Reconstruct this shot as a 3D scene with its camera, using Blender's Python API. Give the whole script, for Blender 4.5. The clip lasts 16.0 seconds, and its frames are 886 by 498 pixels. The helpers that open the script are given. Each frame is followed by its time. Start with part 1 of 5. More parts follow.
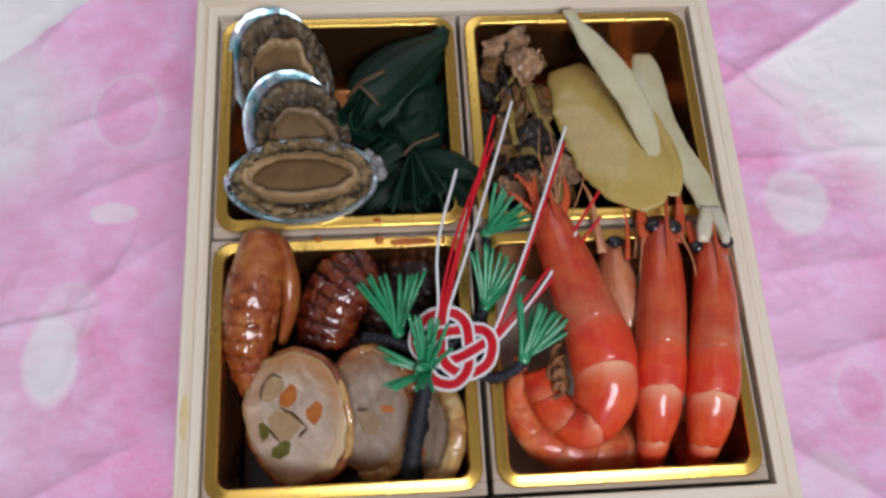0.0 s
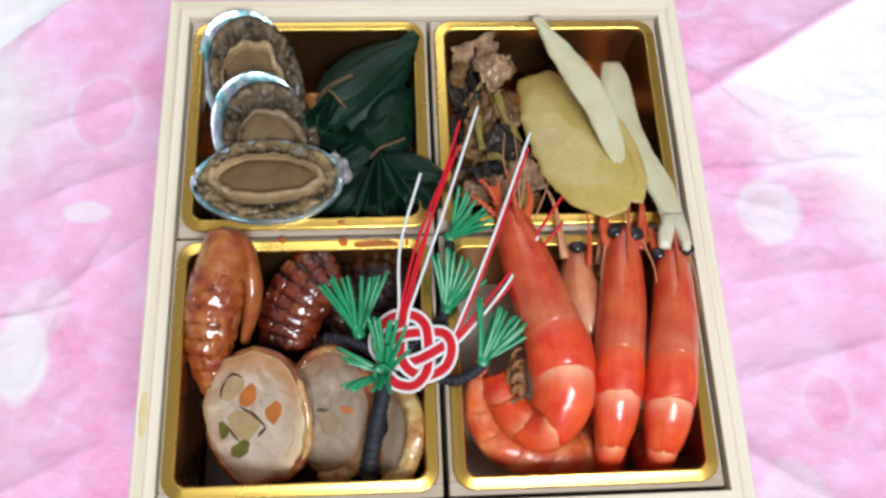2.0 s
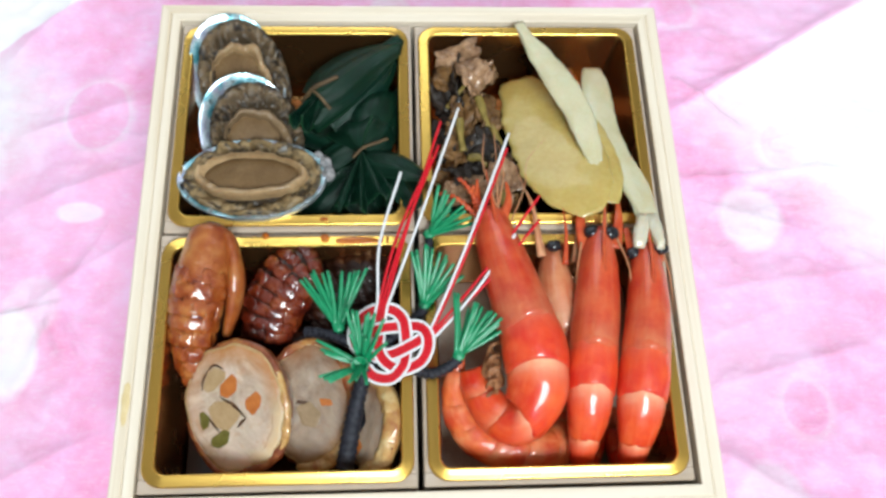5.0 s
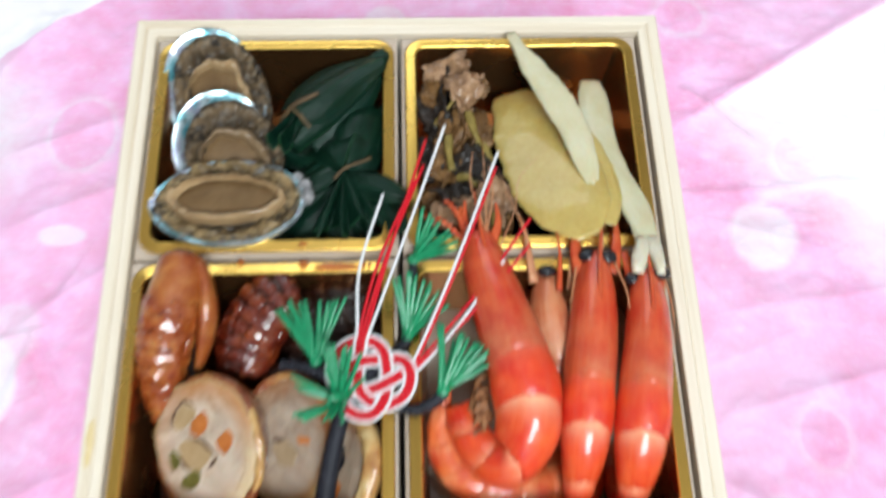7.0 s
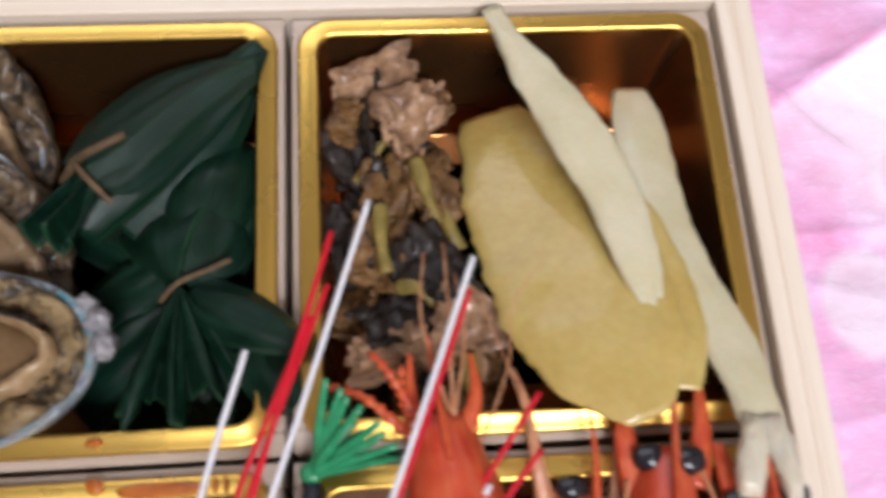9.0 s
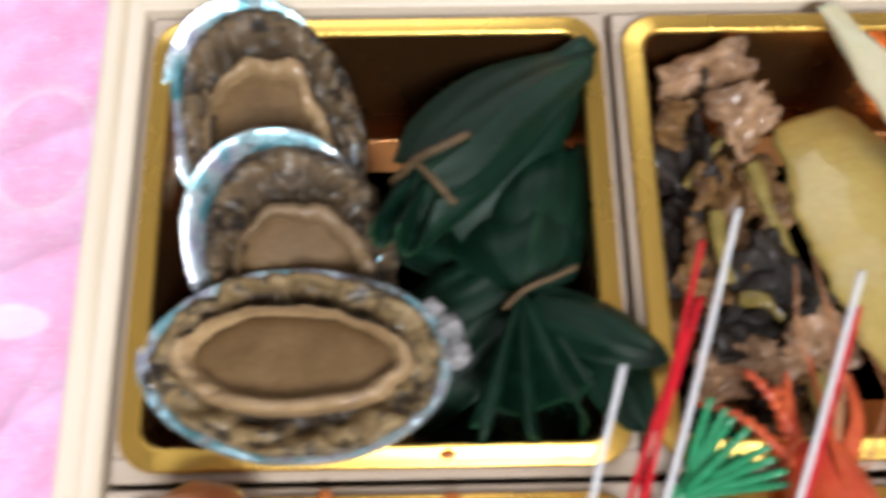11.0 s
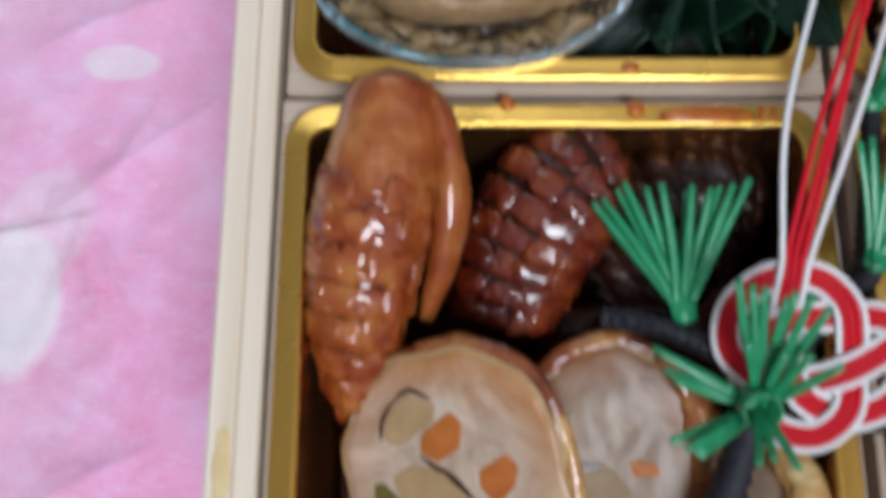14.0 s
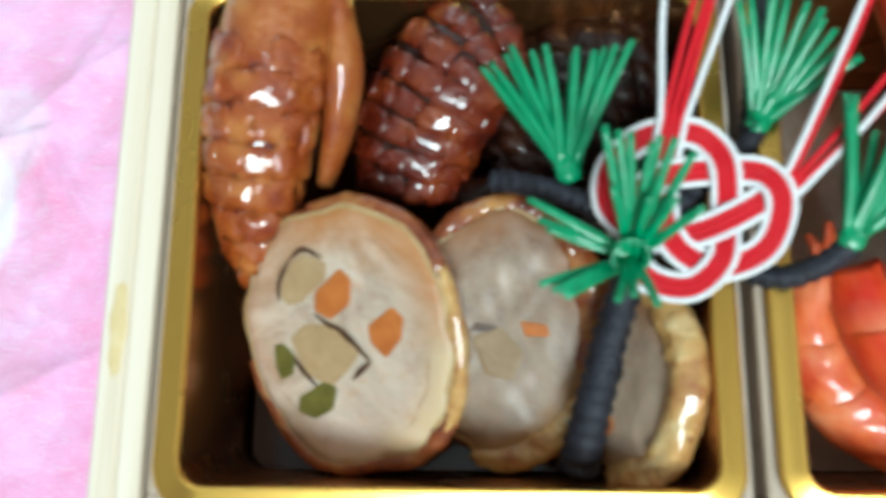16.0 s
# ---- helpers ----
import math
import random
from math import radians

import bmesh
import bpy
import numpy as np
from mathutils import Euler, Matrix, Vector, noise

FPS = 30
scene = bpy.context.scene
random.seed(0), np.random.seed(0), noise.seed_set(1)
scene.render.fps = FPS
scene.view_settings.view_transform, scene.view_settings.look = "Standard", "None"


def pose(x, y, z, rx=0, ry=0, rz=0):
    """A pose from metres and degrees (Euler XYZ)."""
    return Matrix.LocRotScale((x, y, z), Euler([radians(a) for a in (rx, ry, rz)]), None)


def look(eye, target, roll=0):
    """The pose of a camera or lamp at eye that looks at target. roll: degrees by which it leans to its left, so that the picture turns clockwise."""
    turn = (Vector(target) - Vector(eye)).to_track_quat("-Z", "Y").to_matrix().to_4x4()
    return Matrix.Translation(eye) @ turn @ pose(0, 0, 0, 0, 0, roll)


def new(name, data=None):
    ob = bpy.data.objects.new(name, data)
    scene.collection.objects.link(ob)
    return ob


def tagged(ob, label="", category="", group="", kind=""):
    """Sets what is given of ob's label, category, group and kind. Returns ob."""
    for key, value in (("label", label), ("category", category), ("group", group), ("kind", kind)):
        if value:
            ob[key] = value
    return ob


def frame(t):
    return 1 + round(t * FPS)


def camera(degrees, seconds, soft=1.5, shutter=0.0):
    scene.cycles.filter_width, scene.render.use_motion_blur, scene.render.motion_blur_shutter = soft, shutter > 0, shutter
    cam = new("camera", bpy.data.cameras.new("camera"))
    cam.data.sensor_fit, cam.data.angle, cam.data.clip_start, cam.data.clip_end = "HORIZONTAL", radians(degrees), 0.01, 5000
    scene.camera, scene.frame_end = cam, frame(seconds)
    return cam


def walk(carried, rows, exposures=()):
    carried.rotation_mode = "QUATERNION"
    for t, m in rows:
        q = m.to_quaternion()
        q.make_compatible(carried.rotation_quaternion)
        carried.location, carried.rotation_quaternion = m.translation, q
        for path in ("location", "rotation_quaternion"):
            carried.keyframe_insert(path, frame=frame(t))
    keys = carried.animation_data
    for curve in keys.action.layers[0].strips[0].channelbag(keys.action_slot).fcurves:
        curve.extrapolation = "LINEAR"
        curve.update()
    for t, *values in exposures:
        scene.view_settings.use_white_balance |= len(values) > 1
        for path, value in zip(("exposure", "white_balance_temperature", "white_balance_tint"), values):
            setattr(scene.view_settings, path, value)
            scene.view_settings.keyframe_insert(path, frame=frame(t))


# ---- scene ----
cam = camera(53.9, 16.0, soft=2.9, shutter=1.0)
# the phone stays focused on the whole box and goes soft as it comes close
cam.data.dof.use_dof, cam.data.dof.focus_distance = True, 0.35
cam.data.dof.aperture_fstop = cam.data.lens / 1.5
PATH = [
    (0, (-0.031, -0.122, 0.405), (0.087, 0.579, -1.465), 6.8),
    (0.5, (-0.029, -0.128, 0.4), (0.089, 0.585, -1.465), 7.1),
    (1, (-0.025, -0.124, 0.408), (0.087, 0.576, -1.462), 6.1),
    (1.5, (-0.014, -0.124, 0.408), (0.071, 0.589, -1.459), 4.3),
    (2, (-0.018, -0.125, 0.407), (0.104, 0.592, -1.456), 7.8),
    (2.5, (-0.011, -0.125, 0.408), (0.111, 0.601, -1.451), 7.8),
    (3, (-0.007, -0.133, 0.412), (0.118, 0.626, -1.435), 7.7),
    (3.5, (-0.009, -0.131, 0.409), (0.12, 0.617, -1.441), 8.2),
    (4, (-0.009, -0.13, 0.41), (0.119, 0.606, -1.445), 8.5),
    (4.2, (-0.011, -0.132, 0.411), (0.117, 0.616, -1.439), 8.5),
    (6.5, (0.0, -0.138, 0.408), (0.065, 0.635, -1.436), 3.5),
    (7, (0.006, -0.123, 0.395), (0.065, 0.658, -1.445), 3.0),
    (7.5, (0.021, -0.061, 0.349), (0.112, 0.667, -1.511), 5.9),
    (8, (0.034, -0.023, 0.308), (0.187, 0.625, -1.577), 10.8),
    (8.2, (0.033, -0.021, 0.292), (0.184, 0.604, -1.602), 10.6),
    (10.5, (-0.024, -0.007, 0.262), (0.074, 0.629, -1.631), 7.0),
    (11, (-0.038, -0.008, 0.262), (-0.018, 0.602, -1.643), 0.9),
    (11.5, (-0.052, -0.01, 0.255), (-0.076, 0.597, -1.651), -2.9),
    (12, (-0.06, -0.014, 0.258), (-0.09, 0.591, -1.648), -3.2),
    (12.5, (-0.07, -0.025, 0.255), (-0.105, 0.583, -1.65), -3.2),
    (13, (-0.078, -0.04, 0.254), (-0.105, 0.57, -1.65), -1.7),
    (13.5, (-0.071, -0.054, 0.246), (-0.1, 0.512, -1.672), -1.9),
    (14, (-0.068, -0.065, 0.243), (-0.084, 0.429, -1.695), -1.7),
    (14.5, (-0.065, -0.074, 0.24), (-0.087, 0.383, -1.707), -2.8),
    (15, (-0.061, -0.077, 0.241), (-0.094, 0.37, -1.708), -4.4),
    (15.5, (-0.057, -0.084, 0.24), (-0.098, 0.362, -1.71), -5.1),
    (16, (-0.046, -0.085, 0.242), (-0.109, 0.361, -1.707), -7.8),
]
walk(cam, [(t, look(eye, target, roll)) for t, eye, target, roll in PATH],
     [(0, -0.4, 6500, 17), (1.2, -0.3, 6500, 15), (1.6, -0.01, 6500, 12), (2.5, 0.3, 6400, 5), (6.8, 0.38, 6350, 4), (8, 0.14, 6480, 19), (10.5, 0.38, 6750, 22), (11, 0.44, 6700, 14),
      (12, 0.44, 6200, 8), (13, -0.04, 6050, 14), (13.5, -0.24, 6200, 16), (14.5, 0.02, 6300, 8), (15.5, 0.36, 6050, -3), (16, 0.42, 6050, -5)])

# ---- light ----
world = bpy.data.worlds.new("daylight")
scene.world = world
world.use_nodes = True
wn = world.node_tree
sky = wn.nodes.new("ShaderNodeTexSky")
sky.sky_type, sky.sun_disc = "NISHITA", False
sky.sun_elevation, sky.sun_rotation = radians(35), radians(20)
wn.links.new(sky.outputs[0], wn.nodes["Background"].inputs[0])
wn.nodes["Background"].inputs[1].default_value = 0.1


def window_light(name, eye, target, sx, sy, power, colour):
    la = bpy.data.lights.new(name, "AREA")
    la.shape, la.size, la.size_y, la.energy, la.color = "RECTANGLE", sx, sy, power, colour
    ob = new(name, la)
    ob.matrix_world = look(eye, target)
    return ob


window_light("window_light_front", (0.35, -1.28, 1.90), (0.35, 0.0, 1.2), 0.85, 0.8, 58, (0.90, 0.96, 1.0))
window_light("window_light_back", (-0.45, 1.28, 1.25), (-0.45, 0.0, 1.0), 1.2, 1.0, 6, (0.90, 0.96, 1.0))

# ---- materials ----


class Nodes:
    """A small wrapper round one material's node tree."""

    def __init__(self, name):
        self.m = bpy.data.materials.new(name)
        self.m.use_nodes = True
        self.t = self.m.node_tree
        self.p = self.t.nodes["Principled BSDF"]
        self.out = self.t.nodes["Material Output"]

    def n(self, kind, **kw):
        nd = self.t.nodes.new("ShaderNode" + kind)
        for k, v in kw.items():
            if k == "op":
                nd.operation = v
            elif k == "dtype":
                nd.data_type = v
        return nd

    def link(self, a, b):
        self.t.links.new(a, b)

    def coords(self, scale=(1, 1, 1), which="Object", rot=(0, 0, 0)):
        tc, mp = self.n("TexCoord"), self.n("Mapping")
        self.link(tc.outputs[which], mp.inputs[0])
        mp.inputs["Scale"].default_value = scale
        mp.inputs["Rotation"].default_value = rot
        return mp.outputs[0]

    def noise(self, vec, scale, detail=4.0, rough=0.55, dist=0.0):
        nd = self.n("TexNoise")
        self.link(vec, nd.inputs["Vector"])
        nd.inputs["Scale"].default_value, nd.inputs["Detail"].default_value = scale, detail
        nd.inputs["Roughness"].default_value, nd.inputs["Distortion"].default_value = rough, dist
        return nd.outputs[0]

    def ramp(self, fac, stops):
        nd = self.n("ValToRGB")
        self.link(fac, nd.inputs[0])
        el = nd.color_ramp.elements
        while len(el) < len(stops):
            el.new(0.5)
        for e, (pos, col) in zip(el, stops):
            e.position = pos
            e.color = (*col, 1) if isinstance(col, tuple) else (col, col, col, 1)
        return nd.outputs[0]

    def mix(self, fac, a, b, mode="MIX"):
        nd = self.n("Mix", dtype="RGBA")
        nd.blend_type = mode
        for sock, v in ((nd.inputs[0], fac), (nd.inputs[6], a), (nd.inputs[7], b)):
            if isinstance(v, tuple):
                sock.default_value = (*v, 1)
            elif isinstance(v, (int, float)):
                sock.default_value = v
            else:
                self.link(v, sock)
        return nd.outputs[2]

    def math(self, op, a, b=0.0, clamp=False):
        nd = self.n("Math", op=op)
        nd.use_clamp = clamp
        for sock, v in zip(nd.inputs, (a, b)):
            if isinstance(v, (int, float)):
                sock.default_value = v
            else:
                self.link(v, sock)
        return nd.outputs[0]

    def bump(self, height, strength=0.3, dist=0.001):
        nd = self.n("Bump")
        nd.inputs["Strength"].default_value, nd.inputs["Distance"].default_value = strength, dist
        self.link(height, nd.inputs["Height"])
        self.link(nd.outputs[0], self.p.inputs["Normal"])

    def set(self, **kw):
        names = dict(rough="Roughness", metal="Metallic", coat="Coat Weight", coat_rough="Coat Roughness",
                     sss="Subsurface Weight", spec="Specular IOR Level", sheen="Sheen Weight", trans="Transmission Weight", ior="IOR")
        for k, v in kw.items():
            sock = self.p.inputs[names[k]]
            if isinstance(v, (int, float)):
                sock.default_value = v
            else:
                self.link(v, sock)
        if "sss" in kw:
            self.p.inputs["Subsurface Radius"].default_value = (1.0, 0.5, 0.3)
            self.p.inputs["Subsurface Scale"].default_value = 0.003
        return self

    def colour(self, c):
        if isinstance(c, tuple):
            self.p.inputs["Base Color"].default_value = (*c, 1)
        else:
            self.link(c, self.p.inputs["Base Color"])
        return self


def plain(name, a, b, rough=0.5, scale=150, fine=900, bump=0.3, dist=0.0006, stretch=(1, 1, 1), which="Object", spec=0.3, **kw):
    """Two colours mixed by a coarse and a fine noise, with fine relief."""
    k = Nodes(name)
    v = k.coords(stretch, which)
    coarse, grain = k.noise(v, scale, 3), k.noise(v, fine, 5)
    f = k.ramp(k.math("ADD", k.math("MULTIPLY", coarse, 0.65), k.math("MULTIPLY", grain, 0.35)), [(0.32, 0.0), (0.68, 1.0)])
    k.colour(k.mix(f, a, b))
    k.set(rough=rough, spec=spec, **kw)
    if bump:
        k.bump(grain, bump, dist)
    return k.m


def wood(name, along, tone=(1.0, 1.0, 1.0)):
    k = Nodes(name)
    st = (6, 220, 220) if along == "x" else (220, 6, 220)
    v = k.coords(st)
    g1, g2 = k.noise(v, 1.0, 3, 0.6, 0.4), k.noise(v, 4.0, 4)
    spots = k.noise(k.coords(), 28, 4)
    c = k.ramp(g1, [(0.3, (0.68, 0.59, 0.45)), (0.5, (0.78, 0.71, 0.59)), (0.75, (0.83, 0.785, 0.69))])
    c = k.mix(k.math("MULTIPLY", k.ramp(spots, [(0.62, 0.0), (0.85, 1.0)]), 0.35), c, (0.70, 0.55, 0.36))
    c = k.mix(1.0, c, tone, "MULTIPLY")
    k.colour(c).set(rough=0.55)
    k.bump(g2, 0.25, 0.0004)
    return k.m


# same wood, with the shade on the recessed frames mixed into its tone
WOOD_IN = {"x": wood("shaded_wood_lengthways", "x", (0.62, 0.55, 0.53)), "y": wood("shaded_wood_crossways", "y", (0.62, 0.55, 0.53))}
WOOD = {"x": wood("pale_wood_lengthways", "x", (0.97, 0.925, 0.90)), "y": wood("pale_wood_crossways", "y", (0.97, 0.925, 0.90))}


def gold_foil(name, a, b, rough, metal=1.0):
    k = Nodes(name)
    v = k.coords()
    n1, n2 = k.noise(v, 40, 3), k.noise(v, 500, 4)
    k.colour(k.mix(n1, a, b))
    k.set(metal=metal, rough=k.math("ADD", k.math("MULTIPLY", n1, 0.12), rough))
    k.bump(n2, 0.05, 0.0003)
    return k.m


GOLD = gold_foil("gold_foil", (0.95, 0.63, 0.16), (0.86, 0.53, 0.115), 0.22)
# same foil as the rim; dark reflections inside are put into the colour
BASIN = gold_foil("shaded_gold_foil", (0.68, 0.325, 0.12), (0.54, 0.235, 0.085), 0.20, 0.96)


def shell_outer():
    k = Nodes("rough_grey_shell")
    v = k.coords()
    a, b = k.noise(v, 130, 5), k.noise(v, 700, 5)
    c = k.ramp(a, [(0.3, (0.05, 0.06, 0.07)), (0.5, (0.16, 0.19, 0.20)), (0.7, (0.34, 0.33, 0.31))])
    k.colour(c).set(rough=0.4, coat=0.4)
    k.bump(b, 0.5, 0.001)
    return k.m


def nacre():
    k = Nodes("nacre")
    v = k.coords()
    a, b = k.noise(v, 90, 3, 0.5, 1.2), k.noise(v, 600, 4)
    c = k.ramp(a, [(0.28, (0.08, 0.36, 0.44)), (0.42, (0.30, 0.56, 0.64)), (0.52, (0.58, 0.68, 0.74)), (0.62, (0.42, 0.42, 0.56)), (0.72, (0.18, 0.42, 0.50))])
    grime = k.ramp(k.math("ADD", k.math("MULTIPLY", k.noise(v, 130, 4, 0.65, 0.6), 0.75), k.math("MULTIPLY", b, 0.25)), [(0.51, 0.0), (0.64, 0.9)])
    c = k.mix(grime, c, (0.035, 0.032, 0.026))
    k.colour(c).set(rough=k.math("ADD", k.math("MULTIPLY", grime, 0.35), 0.2), metal=k.math("SUBTRACT", 0.6, k.math("MULTIPLY", grime, 0.6)), coat=0.5)
    k.bump(b, 0.3, 0.0007)
    return k.m


SHELL, NACRE = shell_outer(), nacre()
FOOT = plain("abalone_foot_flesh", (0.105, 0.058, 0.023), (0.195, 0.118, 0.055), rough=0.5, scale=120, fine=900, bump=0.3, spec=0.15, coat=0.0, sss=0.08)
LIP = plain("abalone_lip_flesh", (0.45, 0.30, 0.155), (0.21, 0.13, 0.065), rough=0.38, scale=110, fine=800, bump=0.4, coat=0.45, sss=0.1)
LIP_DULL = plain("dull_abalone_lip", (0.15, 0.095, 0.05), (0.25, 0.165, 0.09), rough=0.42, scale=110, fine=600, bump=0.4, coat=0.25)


def mantle_flesh(name, rim, dark):
    """Frilled mantle: pale lumpy flesh by the shell, blackish pigment in the folds; towards the foot pigment and
    painted groove shade.
    """
    k = Nodes(name)
    v = k.coords()
    a, b = k.noise(v, 110, 4, 0.6, 0.8), k.noise(v, 420, 4)
    sep = k.n("SeparateXYZ")
    k.link(k.coords((1, 1, 1), "UV"), sep.inputs[0])
    inward = k.math("ADD", sep.outputs[1], k.math("MULTIPLY", k.math("SUBTRACT", a, 0.5), 0.9))
    c = k.ramp(inward, [(0.05, (rim[0] * 0.5, rim[1] * 0.5, rim[2] * 0.5)), (0.20, rim), (0.40, (rim[0] * 0.6, rim[1] * 0.58, rim[2] * 0.55)), (0.58, dark)])
    c = k.mix(k.ramp(k.math("ADD", k.math("MULTIPLY", a, 0.5), k.math("MULTIPLY", b, 0.5)), [(0.42, 0.9), (0.52, 0.0)]), c, (0.012, 0.009, 0.008))
    k.colour(c).set(rough=0.42, spec=0.25, coat=0.15, coat_rough=0.12, sss=0.08)
    k.bump(k.math("ADD", b, k.math("MULTIPLY", a, 1.5)), 0.6, 0.001)
    return k.m


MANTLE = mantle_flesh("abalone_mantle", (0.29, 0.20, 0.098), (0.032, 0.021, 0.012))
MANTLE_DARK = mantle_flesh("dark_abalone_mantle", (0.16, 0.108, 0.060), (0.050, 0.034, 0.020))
BLACK = plain("glossy_black", (0.006, 0.006, 0.008), (0.02, 0.02, 0.026), rough=0.22, bump=0.1, coat=0.5)


def leaf_green():
    k = Nodes("bamboo_leaf_green")
    uv = k.coords((3, 90, 1), "UV")
    veins = k.noise(uv, 1.0, 3, 0.6)
    big = k.noise(k.coords(), 60, 4)
    c = k.ramp(veins, [(0.3, (0.0009, 0.006, 0.0035)), (0.52, (0.0028, 0.018, 0.0095)), (0.82, (0.013, 0.058, 0.029))])
    c = k.mix(k.ramp(big, [(0.5, 0.0), (0.8, 0.6)]), c, (0.006, 0.026, 0.024))
    wide = k.noise(k.coords((1.6, 11, 1), "UV"), 1.0, 2, 0.5)
    c = k.mix(k.ramp(wide, [(0.54, 0.0), (0.74, 0.75)]), c, (0.010, 0.046, 0.030))
    sep = k.n("SeparateXYZ")
    k.link(k.coords((1, 1, 1), "UV"), sep.inputs[0])
    rim = k.ramp(sep.outputs[1], [(0.0, 1.0), (0.035, 0.0), (0.965, 0.0), (1.0, 1.0)])
    c = k.mix(k.math("MULTIPLY", rim, 0.5), c, (0.025, 0.095, 0.04))
    k.colour(c).set(rough=0.34, spec=0.24)
    k.bump(veins, 0.35, 0.0006)
    return k.m


LEAF = leaf_green()
STRAW = plain("brown_straw", (0.055, 0.033, 0.016), (0.15, 0.093, 0.043), rough=0.6, scale=300)
ROE = plain("pale_yellow_flesh", (0.43, 0.30, 0.072), (0.55, 0.42, 0.155), rough=0.32, scale=60, fine=500, bump=0.35, dist=0.0006, coat=0.5, sss=0.35)
ROE_PALE = plain("whitish_yellow_flesh", (0.50, 0.44, 0.25), (0.62, 0.585, 0.43), rough=0.30, scale=60, fine=1300, bump=0.3, dist=0.0004, coat=0.35, sss=0.3)
ROE_WHITE = plain("translucent_white_flesh", (0.52, 0.46, 0.32), (0.62, 0.57, 0.46), rough=0.3, scale=120, fine=900, bump=0.4, coat=0.4, sss=0.35)
MUSH = plain("brown_mushroom", (0.045, 0.018, 0.006), (0.25, 0.13, 0.045), rough=0.45, scale=200, fine=900, bump=0.5, dist=0.0008, coat=0.12)
MUSH_DARK = plain("dark_mushroom_skin", (0.005, 0.0038, 0.0035), (0.032, 0.022, 0.017), rough=0.42, scale=260, fine=800, bump=0.7, dist=0.001, coat=0.15)
MUSH_PALE = plain("pale_mushroom", (0.10, 0.044, 0.020), (0.50, 0.30, 0.17), rough=0.38, scale=190, fine=900, bump=0.4, coat=0.5)
MUSH_STEM = plain("olive_brown_stem", (0.14, 0.10, 0.02), (0.30, 0.22, 0.06), rough=0.4, scale=200, bump=0.4, coat=0.3)


def glazed(name, lo, mid, hi, scale=110, rough=0.2, coat=0.95):
    k = Nodes(name)
    v = k.coords()
    a, b = k.noise(v, scale, 4), k.noise(v, 900, 4)
    k.colour(k.ramp(a, [(0.3, lo), (0.5, mid), (0.72, hi)]))
    k.set(rough=rough + 0.22, spec=0.3, coat=coat, coat_rough=0.04, sss=0.12)
    k.bump(k.math("ADD", b, k.math("MULTIPLY", k.noise(v, 330, 3), 1.8)), 0.5, 0.0010)
    return k.m


SQUID = glazed("soy_glazed_squid", (0.17, 0.014, 0.002), (0.32, 0.068, 0.010), (0.48, 0.185, 0.044), scale=130)
SQUID_NECK = glazed("smooth_orange_squid", (0.22, 0.032, 0.005), (0.35, 0.092, 0.017), (0.50, 0.21, 0.055), scale=95)
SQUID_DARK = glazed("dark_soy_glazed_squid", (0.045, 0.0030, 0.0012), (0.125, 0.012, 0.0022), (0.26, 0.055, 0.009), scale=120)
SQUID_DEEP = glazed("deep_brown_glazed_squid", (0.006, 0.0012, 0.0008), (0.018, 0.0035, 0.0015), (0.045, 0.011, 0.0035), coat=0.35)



def cut_meat(name, pale, mid, brown, seed, edge):
    """Cut poached meat: pale with greyish patches, browner streaks and fine fibres."""
    k = Nodes(name)
    v = k.coords()
    big, med, fib = k.noise(v, 42 + seed, 4, 0.65, 1.4), k.noise(v, 210 + seed, 4, 0.6), k.noise(k.coords((1, 2.6, 1), "Object", (0, 0, 0.7)), 700, 4)
    c = k.mix(k.ramp(big, [(0.36, 0.0), (0.62, 1.0)]), mid, pale)
    c = k.mix(k.math("MULTIPLY", k.ramp(med, [(0.56, 0.0), (0.78, 1.0)]), 0.55), c, brown)
    c = k.mix(k.math("MULTIPLY", k.ramp(fib, [(0.5, 0.0), (0.7, 1.0)]), 0.25), c, pale)
    sep = k.n("SeparateXYZ")
    k.link(k.coords((1, 1, 1), "UV"), sep.inputs[0])
    round_, inward = sep.outputs[0], k.math("ADD", sep.outputs[1], k.math("MULTIPLY", k.math("SUBTRACT", big, 0.5), 0.35))
    cream = k.math("MULTIPLY", k.ramp(inward, [(0.12, 1.0), (0.30, 0.0)]), k.ramp(round_, [(0.0, 0.8), (0.08, 0.0), (0.60, 0.0), (0.76, 1.0)]))
    c = k.mix(k.math("MULTIPLY", cream, 0.75), c, edge)
    browned = k.math("MULTIPLY", k.ramp(inward, [(0.04, 1.0), (0.20, 0.6), (0.42, 0.0)]), k.ramp(round_, [(0.0, 0.35), (0.08, 1.0), (0.30, 1.0), (0.45, 0.4), (0.62, 0.15), (1.0, 0.35)]))
    c = k.mix(k.math("MULTIPLY", browned, 0.85), c, brown)
    ring = k.math("MULTIPLY", k.ramp(inward, [(0.205, 0.0), (0.222, 1.0), (0.240, 0.0)]), k.ramp(k.noise(k.coords((9, 1, 1), "UV"), 1.0, 2), [(0.46, 0.0), (0.60, 1.0)]))
    c = k.mix(k.math("MULTIPLY", ring, 0.55), c, (brown[0] * 0.5, brown[1] * 0.5, brown[2] * 0.5))
    k.colour(c).set(rough=0.45, spec=0.3, coat=0.14, coat_rough=0.2, sss=0.4)
    k.bump(k.math("ADD", fib, k.math("MULTIPLY", med, 0.5)), 0.16, 0.0005)
    return k.m


